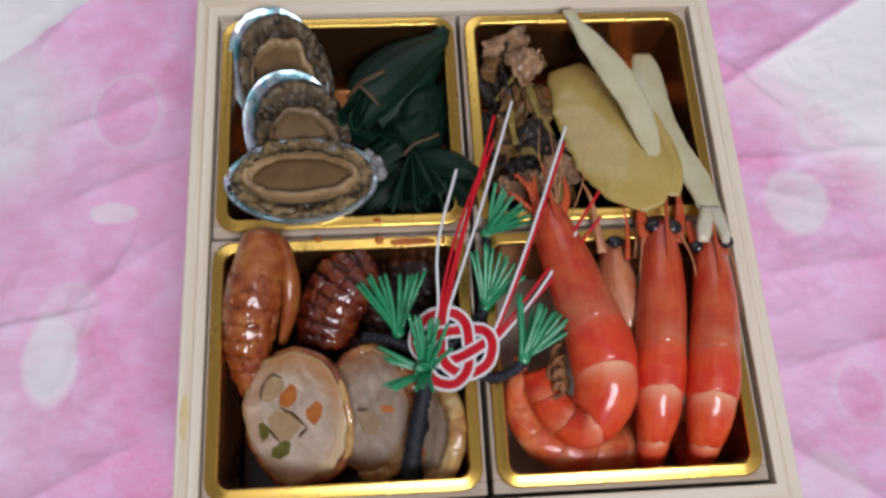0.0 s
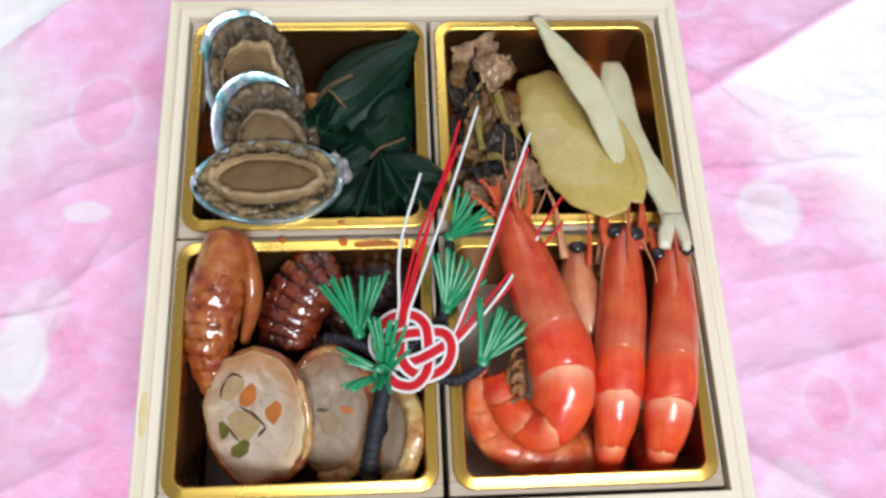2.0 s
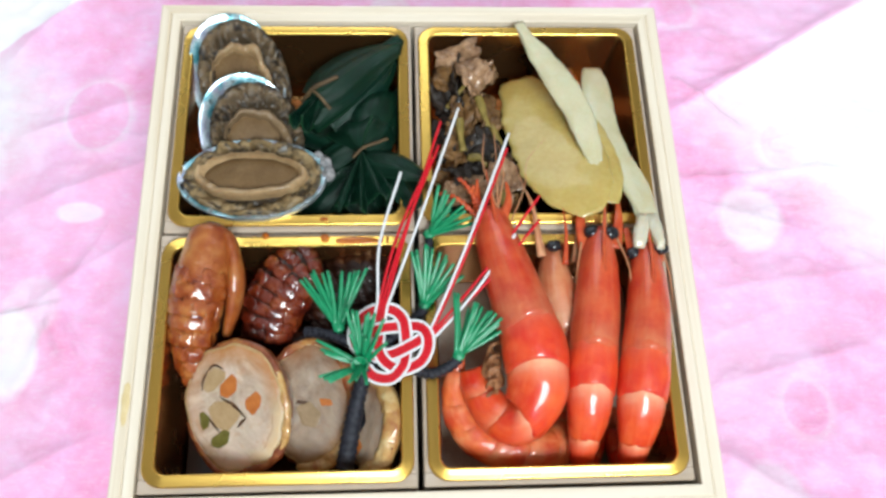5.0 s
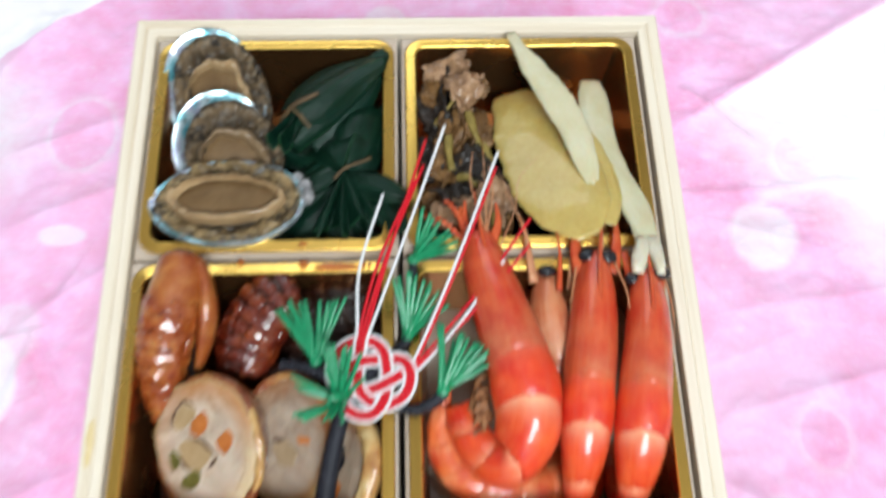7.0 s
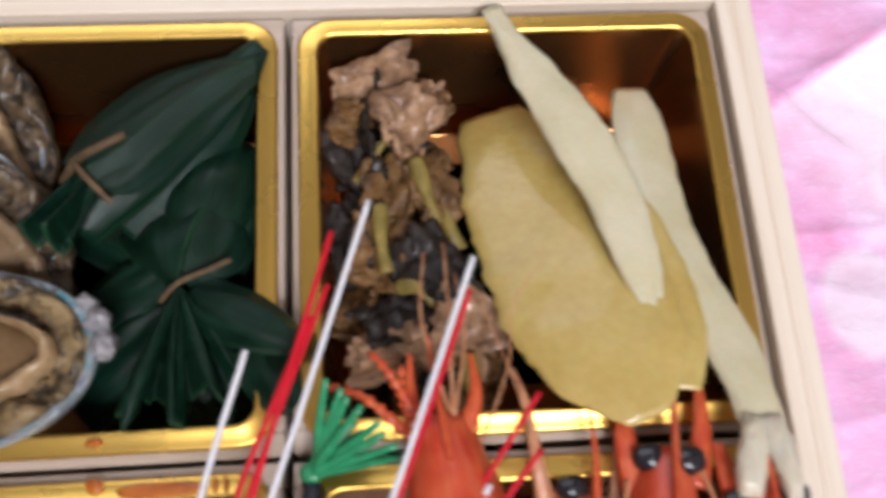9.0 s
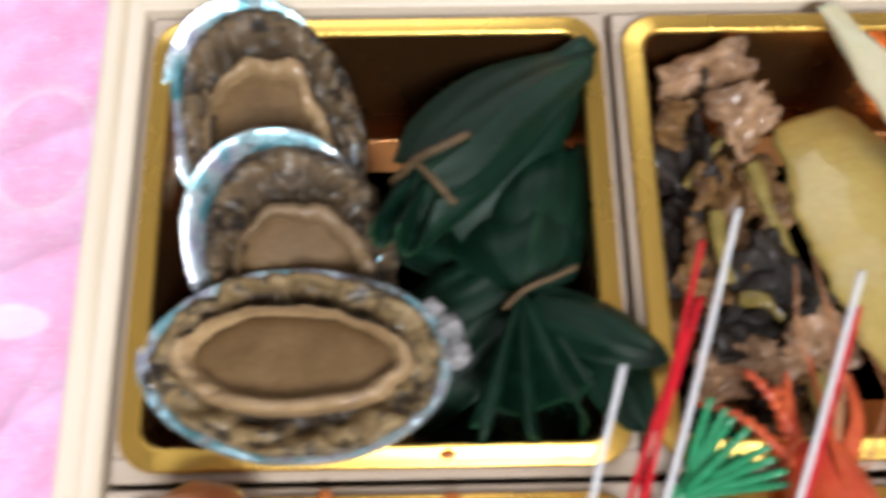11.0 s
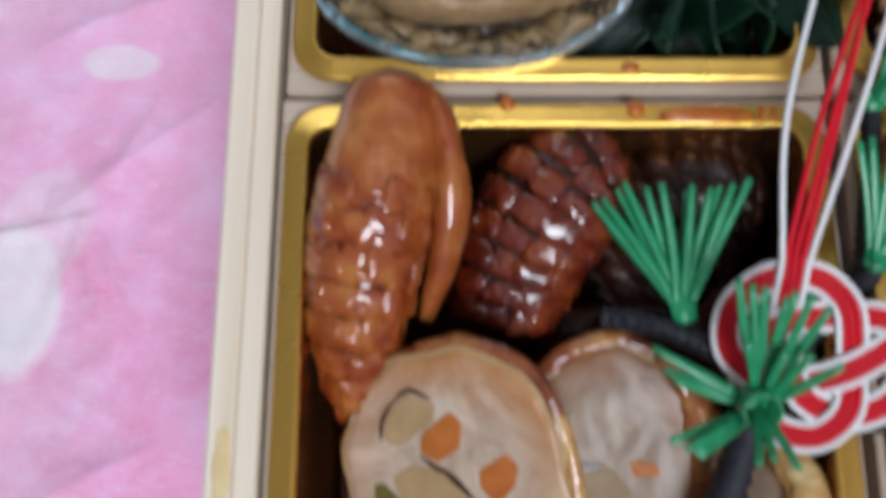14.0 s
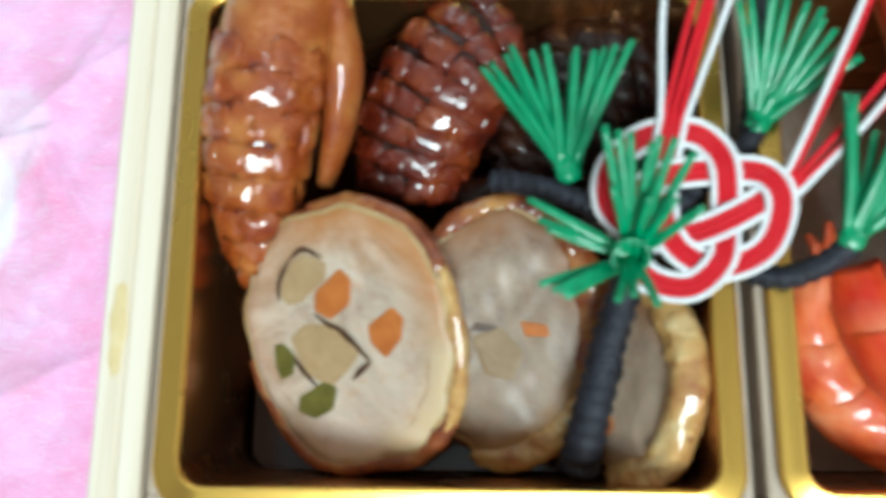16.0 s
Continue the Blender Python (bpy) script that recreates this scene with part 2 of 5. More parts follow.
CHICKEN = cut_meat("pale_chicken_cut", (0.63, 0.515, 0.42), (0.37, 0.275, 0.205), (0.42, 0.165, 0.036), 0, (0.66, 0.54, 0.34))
# darker copy: shade on the two slices behind is put into the colour
CHICKEN_SHADED = cut_meat("shaded_chicken_cut", (0.37, 0.275, 0.20), (0.22, 0.15, 0.105), (0.25, 0.095, 0.028), 9, (0.42, 0.21, 0.055))
FAT = plain("ivory_skin_layer", (0.36, 0.21, 0.08), (0.50, 0.36, 0.19), rough=0.35, scale=260, bump=0.3, coat=0.3, sss=0.2)
SKIN = glazed("browned_chicken_skin", (0.10, 0.016, 0.006), (0.23, 0.055, 0.014), (0.46, 0.22, 0.06), scale=150)
SKIN_PALE = glazed("pale_golden_chicken_skin", (0.30, 0.10, 0.025), (0.52, 0.30, 0.10), (0.62, 0.47, 0.24), scale=170)
CARROT = plain("cooked_carrot", (0.36, 0.10, 0.02), (0.48, 0.155, 0.035), rough=0.4, scale=300, bump=0.2, coat=0.2)
BURDOCK = plain("beige_burdock", (0.33, 0.215, 0.105), (0.43, 0.30, 0.165), rough=0.45, scale=240, bump=0.3, coat=0.2)
STEWED = plain("stewed_burdock", (0.20, 0.125, 0.06), (0.30, 0.20, 0.11), rough=0.5, scale=240, bump=0.3)
HERB = plain("olive_green_bean", (0.075, 0.07, 0.012), (0.15, 0.13, 0.03), rough=0.42, scale=300, bump=0.4, coat=0.2)
GAP_BROWN = plain("brown_sauce_line", (0.035, 0.014, 0.006), (0.08, 0.036, 0.015), rough=0.3, bump=0.0)


def sauce():
    k = Nodes("soy_sauce")
    k.colour((0.035, 0.008, 0.004)).set(rough=0.12, spec=0.3, coat=0.2)
    k.bump(k.noise(k.coords(), 120, 3), 0.1, 0.001)
    return k.m


SAUCE = sauce()
BROTH = plain("thin_pale_broth", (0.36, 0.29, 0.23), (0.48, 0.41, 0.34), rough=0.08, bump=0.05, coat=0.5)
STAIN = glazed("amber_sauce_drop", (0.26, 0.05, 0.004), (0.46, 0.12, 0.008), (0.62, 0.27, 0.03), rough=0.1)


def shrimp_shell(name, red, orange, pale, edge):
    """Shell colour runs from red to a pale hind margin along each ring."""
    k = Nodes(name)
    uv = k.coords((1, 1, 1), "UV")
    sep = k.n("SeparateXYZ")
    k.link(uv, sep.inputs[0])
    v = k.coords()
    a, b = k.noise(v, 120, 4), k.noise(v, 900, 4)
    streak = k.noise(k.coords((2, 26, 1), "UV"), 1.0, 3)
    base = k.mix(k.ramp(a, [(0.35, 0.0), (0.68, 1.0)]), red, orange)
    base = k.mix(k.math("MULTIPLY", k.ramp(streak, [(0.46, 0.0), (0.72, 1.0)]), 0.10 if edge < 0 else 0.30), base, pale)
    u = k.math("ADD", sep.outputs[0], k.math("MULTIPLY", k.math("SUBTRACT", a, 0.5), 0.5))
    patch = k.ramp(k.noise(v, 70, 3, 0.5, 0.5), [(0.40, 0.15), (0.62, 1.0)])
    if edge < 0:
        # pale at the ring's front, fading backwards, and strongest along its back
        crown = k.ramp(sep.outputs[1], [(0.0, 0.12), (0.25, 1.0), (0.5, 0.12)])
        band = k.math("MULTIPLY", k.ramp(u, [(0.0, 0.85), (0.12, 0.75), (0.32, 0.25), (0.55, 0.0)]), k.math("MULTIPLY", crown, -edge))
    else:
        band = k.ramp(u, [(0.0, 0.0), (edge * 0.55, 0.0), (edge, 0.50), (min(edge + 0.10, 0.95), 0.18)])
        band = k.math("MULTIPLY", band, patch)
    k.colour(k.mix(band, base, pale))
    k.set(rough=0.42, spec=0.3, coat=0.6, coat_rough=0.07, sss=0.2)
    k.bump(k.math("ADD", b, k.math("MULTIPLY", k.noise(v, 260, 3), 1.2)), 0.28, 0.0006)
    return k.m


RINGS = shrimp_shell("red_orange_shrimp_ring", (0.64, 0.026, 0.009), (0.78, 0.105, 0.022), (0.90, 0.50, 0.29), -1.1)
RING_FRONT = shrimp_shell("deep_red_shrimp_ring", (0.62, 0.020, 0.010), (0.75, 0.085, 0.020), (0.82, 0.38, 0.20), -0.35)
CARAPACE = shrimp_shell("orange_shrimp_carapace", (0.50, 0.026, 0.011), (0.65, 0.10, 0.030), (0.60, 0.24, 0.12), 0.97)
FAINT = shrimp_shell("translucent_pale_shrimp_shell", (0.46, 0.10, 0.04), (0.58, 0.22, 0.10), (0.66, 0.42, 0.27), 0.84)
PINKISH = shrimp_shell("pale_orange_shrimp_shell", (0.56, 0.055, 0.018), (0.72, 0.16, 0.04), (0.78, 0.38, 0.18), 0.84)
LIMB = plain("orange_shrimp_limb", (0.42, 0.035, 0.012), (0.60, 0.12, 0.035), rough=0.34, scale=200, bump=0.3, coat=0.4, sss=0.1)
LIMB_PALE = plain("pale_shrimp_limb", (0.46, 0.16, 0.07), (0.58, 0.30, 0.16), rough=0.36, scale=200, bump=0.3, coat=0.3, sss=0.15)
ROE_BROWN = plain("brown_shrimp_innards", (0.15, 0.045, 0.016), (0.46, 0.22, 0.10), rough=0.35, scale=260, bump=0.5, coat=0.4)


def cord(name, a, b):
    k = Nodes(name)
    w = k.n("TexWave")
    k.link(k.coords((160, 3, 1), "UV", (0, 0, 0.5)), w.inputs[0])
    w.inputs["Scale"].default_value = 1.0
    k.colour(k.mix(w.outputs[1], a, b)).set(rough=0.42, spec=0.3)
    k.bump(w.outputs[1], 0.35, 0.0003)
    return k.m


RED_CORD = cord("red_paper_cord", (0.56, 0.004, 0.014), (0.68, 0.012, 0.028))
WHITE_CORD = cord("white_paper_cord", (0.72, 0.73, 0.76), (0.84, 0.84, 0.85))
NEEDLE = plain("green_plastic_needle", (0.008, 0.19, 0.075), (0.02, 0.30, 0.13), rough=0.32, scale=400, bump=0.1, spec=0.6)
TAPE = plain("dark_crepe_tape", (0.006, 0.0065, 0.011), (0.025, 0.026, 0.0375), rough=0.5, scale=300, fine=1200, bump=0.6, dist=0.0006)


def cloth_mat():
    """Pink nonwoven wrapping cloth with soft white discs and rings printed on it, and blown-out patches painted in."""
    k = Nodes("pink_nonwoven_cloth")
    v = k.coords()
    big, mid, fine = k.noise(v, 9, 3), k.noise(v, 45, 5, 0.6), k.noise(v, 480, 5, 0.7)
    fib = k.noise(k.coords((1, 3.2, 1), "Object", (0, 0, 0.6)), 160, 5, 0.7, 1.5)
    c = k.ramp(mid, [(0.25, (0.80, 0.28, 0.49)), (0.52, (0.87, 0.42, 0.69)), (0.74, (0.90, 0.60, 0.87))])
    c = k.mix(k.ramp(big, [(0.42, 0.0), (0.70, 0.55)]), c, (0.86, 0.60, 0.82))
    c = k.mix(k.math("MULTIPLY", k.ramp(fib, [(0.5, 0.0), (0.72, 1.0)]), 0.5), c, (0.90, 0.72, 0.84))
    geo = k.n("NewGeometry")
    sep = k.n("SeparateXYZ")
    k.link(geo.outputs["Position"], sep.inputs[0])
    x, y = sep.outputs[0], sep.outputs[1]
    wob = k.math("MULTIPLY", k.math("SUBTRACT", k.noise(v, 22, 3), 0.5), 0.5)

    def disc(cx, cy, rx, ry, amount, ring=0.0, inner=0.78):
        dx, dy = k.math("DIVIDE", k.math("SUBTRACT", x, cx), rx), k.math("DIVIDE", k.math("SUBTRACT", y, cy), ry)
        d = k.math("SQRT", k.math("ADD", k.math("MULTIPLY", dx, dx), k.math("MULTIPLY", dy, dy)))
        d = k.math("ADD", d, k.math("MULTIPLY", wob, 0.6))
        m = k.ramp(d, [(inner, 1.0), (1.0, 0.0)])
        if ring:
            m = k.math("MULTIPLY", m, k.ramp(d, [(ring - 0.07, 0.0), (ring, 1.0)]))
        return k.math("MULTIPLY", k.math("MULTIPLY", m, amount), k.math("ADD", mid, 0.35), True)

    white = (0.84, 0.83, 0.87)
    for spec in DISCS:
        c = k.mix(disc(*spec), c, white)
    # broad whitish areas: beyond a slanting line to the back right, and to the back left
    s = k.math("SUBTRACT", k.math("MULTIPLY", k.math("SUBTRACT", x, 0.141), 0.614), k.math("SUBTRACT", y, 0.1115))
    e1 = k.ramp(k.math("MULTIPLY", s, 40.0), [(0.0, 0.0), (0.12, 1.0)])
    far = k.ramp(k.math("ADD", k.math("MULTIPLY", k.math("ADD", k.math("SUBTRACT", x, 0.165), k.math("MULTIPLY", k.math("SUBTRACT", y, 0.085), 0.9)), 12.0), wob), [(0.0, 0.0), (0.75, 1.0)])
    c = k.mix(k.math("MULTIPLY", k.math("MULTIPLY", e1, far), 0.92), c, (0.95, 0.94, 0.96))
    bl = k.math("ADD", k.math("MULTIPLY", k.math("SUBTRACT", k.math("SUBTRACT", y, 0.147), k.math("MULTIPLY", k.math("ADD", x, 0.228), 0.77)), 60.0), k.math("MULTIPLY", wob, 0.5))
    c = k.mix(k.math("MULTIPLY", k.ramp(bl, [(0.0, 0.0), (0.12, 1.0)]), 0.9), c, (0.93, 0.92, 0.95))
    k.colour(c).set(rough=0.85, sheen=0.3, sss=0.0)
    # fine crumpling: sharp little ridges where two noises cross their middle
    ridge = lambda n, w: k.ramp(k.math("ABSOLUTE", k.math("SUBTRACT", n, 0.5)), [(0.0, 1.0), (w, 0.0)])
    folds = k.math("ADD", ridge(k.noise(v, 13, 3, 0.5, 0.8), 0.05), k.math("MULTIPLY", ridge(k.noise(v, 34, 3, 0.5, 0.6), 0.07), 0.6))
    k.bump(k.math("ADD", k.math("ADD", k.math("MULTIPLY", mid, 2.0), k.math("ADD", fine, fib)), k.math("MULTIPLY", folds, 0.35)), 0.40, 0.0012)
    return k.m


# printed discs and blown-out patches: centre x, y, half sizes, strength, inner radius of a ring, where the fading
# begins
DISCS = [
    (0.179, 0.049, 0.019, 0.021, 0.75), (0.205, 0.092, 0.018, 0.020, 0.45, 0.70), (-0.010, 0.182, 0.013, 0.012, 0.6),
    (-0.165, 0.112, 0.021, 0.026, 0.45, 0.80), (-0.167, 0.054, 0.013, 0.006, 0.7), (-0.192, -0.018, 0.014, 0.024, 0.85),
    (0.190, -0.052, 0.016, 0.020, 0.3, 0.7), (0.165, -0.095, 0.018, 0.02, 0.5), (0.155, 0.185, 0.02, 0.018, 0.3, 0.7),
    # the two widest are no print: blown-out brightness painted on the left cloth
    (-0.240, -0.042, 0.085, 0.085, 0.38, 0.0, 0.3), (-0.243, 0.112, 0.066, 0.064, 0.95, 0.0, 0.5), (-0.185, 0.005, 0.016, 0.018, 0.4),
]
CLOTH = cloth_mat()
WALL = plain("plain_painted_wall", (0.27, 0.255, 0.235), (0.32, 0.305, 0.285), rough=0.8, scale=4, fine=60, bump=0.1)
CEILING = plain("white_ceiling_paint", (0.62, 0.61, 0.60), (0.68, 0.67, 0.655), rough=0.85, scale=4, fine=60, bump=0.1)
FLOOR = plain("plain_floor_boards", (0.30, 0.22, 0.14), (0.38, 0.28, 0.18), rough=0.5, scale=5, fine=60, bump=0.1, stretch=(1, 8, 1))

# ---- mesh helpers (sizes in millimetres) ----
MM = 0.001
ORIGIN = {}


def thing(name, label, category, base, group="", kind=""):
    ob = new(name)
    ob.empty_display_size = 0.01
    ob.location = Vector(base) * MM
    ORIGIN[ob.name] = Vector(base)
    return tagged(ob, label, category, group, kind)


def mesh_part(name, geo, material, parent=None, label="", smooth=True):
    """One mesh object from (verts, faces, uvs) in world millimetres, under a thing or part."""
    verts, faces, uvs = geo
    org = ORIGIN[parent.name] if parent else Vector((0, 0, 0))
    me = bpy.data.meshes.new(name)
    me.from_pydata([((v[0] - org[0]) * MM, (v[1] - org[1]) * MM, (v[2] - org[2]) * MM) for v in verts], [], faces)
    if uvs is not None:
        layer = me.uv_layers.new(name="UVMap")
        idx = np.empty(len(me.loops), dtype=np.int32)
        me.loops.foreach_get("vertex_index", idx)
        layer.data.foreach_set("uv", np.asarray(uvs, dtype=np.float32)[idx].ravel())
    if smooth:
        me.polygons.foreach_set("use_smooth", [True] * len(me.polygons))
    me.materials.append(material)
    me.validate()
    ob = new(name, me)
    if parent:
        ob.parent = parent
    ORIGIN[ob.name] = org
    if label:
        ob["label"] = label
    return ob


def spline(pts, n):
    """Catmull-Rom through the points, n samples, evenly by length."""
    p = np.array(pts, float)
    q = np.vstack([2 * p[0] - p[1], p, 2 * p[-1] - p[-2]])
    out = []
    for i in range(1, len(q) - 2):
        for t in np.linspace(0, 1, 24, endpoint=False):
            a, b, c, d = q[i - 1], q[i], q[i + 1], q[i + 2]
            out.append(0.5 * (2 * b + (c - a) * t + (2 * a - 5 * b + 4 * c - d) * t * t + (3 * b - a - 3 * c + d) * t ** 3))
    out.append(p[-1])
    out = np.array(out)
    ln = np.r_[0, np.cumsum(np.linalg.norm(np.diff(out, axis=0), axis=1))]
    at = np.linspace(0, ln[-1], n)
    return np.stack([np.interp(at, ln, out[:, k]) for k in range(out.shape[1])], 1)


def unit(v):
    return v / (np.linalg.norm(v, axis=-1, keepdims=True) + 1e-9)


def loft(path, rx, ry, seg=16, up=(0, 0, 1), disp=None, caps=True):
    """Sweep an ellipse (half width rx, half height ry, functions of u or numbers) along sampled points."""
    p = np.asarray(path, float)
    n = len(p)
    tang = unit(np.gradient(p, axis=0))
    side = unit(np.cross(tang, np.array(up, float)))
    nor = np.cross(side, tang)
    verts, uvs, faces = [], [], []
    for i in range(n):
        u = i / (n - 1)
        a = rx(u) if callable(rx) else rx
        b = ry(u) if callable(ry) else ry
        for j in range(seg):
            th = 2 * math.pi * j / seg
            d = disp(u, th) if disp else 0.0
            verts.append(p[i] + side[i] * math.cos(th) * (a + d) + nor[i] * math.sin(th) * (b + d))
            uvs.append((u, j / seg if j <= seg / 2 else 1 - j / seg))
    for i in range(n - 1):
        for j in range(seg):
            k = (j + 1) % seg
            faces.append((i * seg + j, i * seg + k, (i + 1) * seg + k, (i + 1) * seg + j))
    if caps:
        faces.append(tuple(range(seg))[::-1])
        faces.append(tuple((n - 1) * seg + j for j in range(seg)))
    return verts, faces, uvs


def join(*geos):
    v, f, u = [], [], []
    for a, b, c in geos:
        k = len(v)
        v += list(a)
        f += [tuple(i + k for i in q) for q in b]
        u += list(c)
    return v, f, u


def sheet(fn, nu, nv, thick=0.5):
    """A bent sheet with thickness: fn(u, v) -> point, u and v from 0 to 1."""
    g = np.array([[fn(i / nu, j / nv) for j in range(nv + 1)] for i in range(nu + 1)], float)
    du, dv = np.gradient(g, axis=0), np.gradient(g, axis=1)
    nn = unit(np.cross(du, dv))
    top, bot = g + nn * thick / 2, g - nn * thick / 2
    w = nv + 1
    N = (nu + 1) * w
    verts = list(top.reshape(-1, 3)) + list(bot.reshape(-1, 3))
    uv = [(i / nu, j / nv) for i in range(nu + 1) for j in range(nv + 1)]
    faces = []
    for i in range(nu):
        for j in range(nv):
            a, b, c, d = i * w + j, (i + 1) * w + j, (i + 1) * w + j + 1, i * w + j + 1
            faces += [(a, b, c, d), (N + d, N + c, N + b, N + a)]
    for i in range(nu):
        for j0, flip in ((0, 1), (nv, 0)):
            a, b = i * w + j0, (i + 1) * w + j0
            faces.append((a, N + a, N + b, b) if flip else (b, N + b, N + a, a))
    for j in range(nv):
        for i0, flip in ((0, 0), (nu, 1)):
            a, b = i0 * w + j, i0 * w + j + 1
            faces.append((a, N + a, N + b, b) if flip else (b, N + b, N + a, a))
    return verts, faces, uv + uv


def box(x0, x1, y0, y1, z0, z1):
    v = [(x, y, z) for z in (z0, z1) for y in (y0, y1) for x in (x0, x1)]
    f = [(0, 2, 3, 1), (4, 5, 7, 6), (0, 1, 5, 4), (2, 6, 7, 3), (0, 4, 6, 2), (1, 3, 7, 5)]
    return v, f, [(p[0] * 0.01, p[1] * 0.01) for p in v]


def bevelled_box(x0, x1, y0, y1, z0, z1, b=0.4):
    """A board with its top and upright edges broken."""
    def ring(i, z):
        return [(x0 + i + b, y0 + i, z), (x1 - i - b, y0 + i, z), (x1 - i, y0 + i + b, z), (x1 - i, y1 - i - b, z),
                (x1 - i - b, y1 - i, z), (x0 + i + b, y1 - i, z), (x0 + i, y1 - i - b, z), (x0 + i, y0 + i + b, z)]
    v = ring(0, z0) + ring(0, z1 - b) + ring(b, z1)
    f = [tuple(range(8))[::-1], tuple(range(16, 24))]
    for k in (0, 8):
        f += [(k + j, k + (j + 1) % 8, k + 8 + (j + 1) % 8, k + 8 + j) for j in range(8)]
    return v, f, [(p[0] * 0.01, p[1] * 0.01) for p in v]


def fnoise(x, y=0.0, z=0.0):
    return noise.noise(Vector((x, y, z)))


def bumpy(k, amp, seed):
    return lambda u, th: amp * fnoise(k * math.cos(th) + seed, k * math.sin(th), k * 2.5 * u)


# ---- the room round it ----
R = 1350
floor = mesh_part("floor", box(-R, R, -R, R, -40, -12), FLOOR, smooth=False)
tagged(floor, "plain brown boarded floor under the pink cloth", "floor", kind="structure")
ceiling = mesh_part("ceiling", box(-R, R, -R, R, 2900, 2960), CEILING, smooth=False)
tagged(ceiling, "plain white painted ceiling of the room", "ceiling", kind="structure")


def wall_with_window(name, axis, at, w0, w1, z0, z1, label):
    """A wall across y or x, 100 thick, with one opening."""
    pieces = [(-R, w0, -40, 2900), (w1, R, -40, 2900), (w0, w1, -40, z0), (w0, w1, z1, 2900)]
    geos = []
    for a, b, c, d in pieces:
        geos.append(box(a, b, at, at + 100, c, d) if axis == "y" else box(at, at + 100, a, b, c, d))
    tagged(mesh_part(name, join(*geos), WALL, smooth=False), label, "wall", kind="structure")


wall_with_window("wall_north", "y", R, -1050, 150, 700, 1800, "plain wall with a window opening beyond the box")
wall_with_window("wall_south", "y", -R - 100, -100, 800, 1470, 2330, "plain wall with a high window opening behind the camera")
tagged(mesh_part("wall_east", box(R, R + 100, -R, R, -40, 2900), WALL, smooth=False), "plain painted side wall of the room", "wall", kind="structure")
tagged(mesh_part("wall_west", box(-R - 100, -R, -R, R, -40, 2900), WALL, smooth=False), "plain painted side wall of the room", "wall", kind="structure")


# ---- pink cloth ----
def cloth_sheet():
    n = 560
    q = np.linspace(-1, 1, n)
    line = 900 * (0.42 * q + 0.58 * q ** 5)
    # creases: start, end, height, half width
    creases = [((150, 136), (163, 123), 2.6, 1.9), ((141, 112), (262, 186), 2.6, 4), ((163, 123), (182, 104), 2.4, 1.8), ((128, 72), (232, 78), 1.3, 3),
               ((-222, -4), (-172, 6), 2.8, 1.8), ((-174, 5), (-156, -22), 2.2, 1.7), ((-177, 0), (-163, -28), 1.8, 1.7), ((-182, 8), (-133, 44), 2.4, 5), ((-128, 85), (-190, 60), 3.0, 8),
               ((103, 180), (100, 150), 3.0, 6), ((-181, 187), (-215, 146), 3.5, 8), ((-144, 121), (-200, 100), 2.0, 6), ((150, -40), (230, -20), 3, 8),
               ((140, -70), (200, -110), 3.5, 8), ((-150, -60), (-210, -90), 3.0, 7), ((160, 10), (250, 20), 2.5, 8), ((40, 140), (70, 230), 3, 8), ((-60, 130), (-110, 220), 3, 9),
               ((-172, 6), (-140, 30), 0.75, 2.2), ((-172, 6), (-150, 52), 0.75, 2.2), ((-174, 4), (-205, 34), 0.75, 2.2), ((-173, 4), (-190, -40), 0.75, 2.2), ((-172, 2), (-135, -16), 0.75, 2.2), ((-200, -30), (-160, -52), 0.75, 2.2), ((-215, -50), (-170, -80), 0.75, 2.2),
               ((150, 60), (210, 40), 0.75, 2.2), ((135, -20), (190, 0), 0.75, 2.2), ((150, 128), (230, 150), 0.75, 2.2), ((140, 30), (170, -10), 0.75, 2.2)]
    verts, uvs = [], []
    for y in line:
        for x in line:
            z = 4.0 * fnoise(x * 0.012, y * 0.012, 1.7) + 1.2 * fnoise(x * 0.035, y * 0.035, 5.1) + 0.7 * fnoise(x * 0.11, y * 0.11, 9.3) + 0.6 * (0.5 - abs(fnoise(x * 0.07 + 8, y * 0.09, 4.4))) ** 3 * 8
            for (ax, ay), (bx, by), h, w in creases:
                lx, ly = bx - ax, by - ay
                t = ((x - ax) * lx + (y - ay) * ly) / (lx * lx + ly * ly)
                e = min(1.0, max(0.0, min(t + 0.15, 1.15 - t) / 0.3))
                if e > 0:
                    d = abs((x - ax) * ly - (y - ay) * lx) / math.hypot(lx, ly)
                    if d < 5 * w:
                        z += 1.4 * h * e * math.exp(-d / w)
            under = max(abs(x), abs(y)) < 112
            verts.append((x, y, min(z, -0.6) if under else z))
            uvs.append((x * 0.001, y * 0.001))
    faces = [(i * n + j, i * n + j + 1, (i + 1) * n + j + 1, (i + 1) * n + j) for i in range(n - 1) for j in range(n - 1)]
    return verts, faces, uvs


tagged(mesh_part("ground", cloth_sheet(), CLOTH), "creased pink nonwoven wrapping cloth with white discs", "cloth", kind="structure")

# ---- wooden box ----
TOP = 100.0
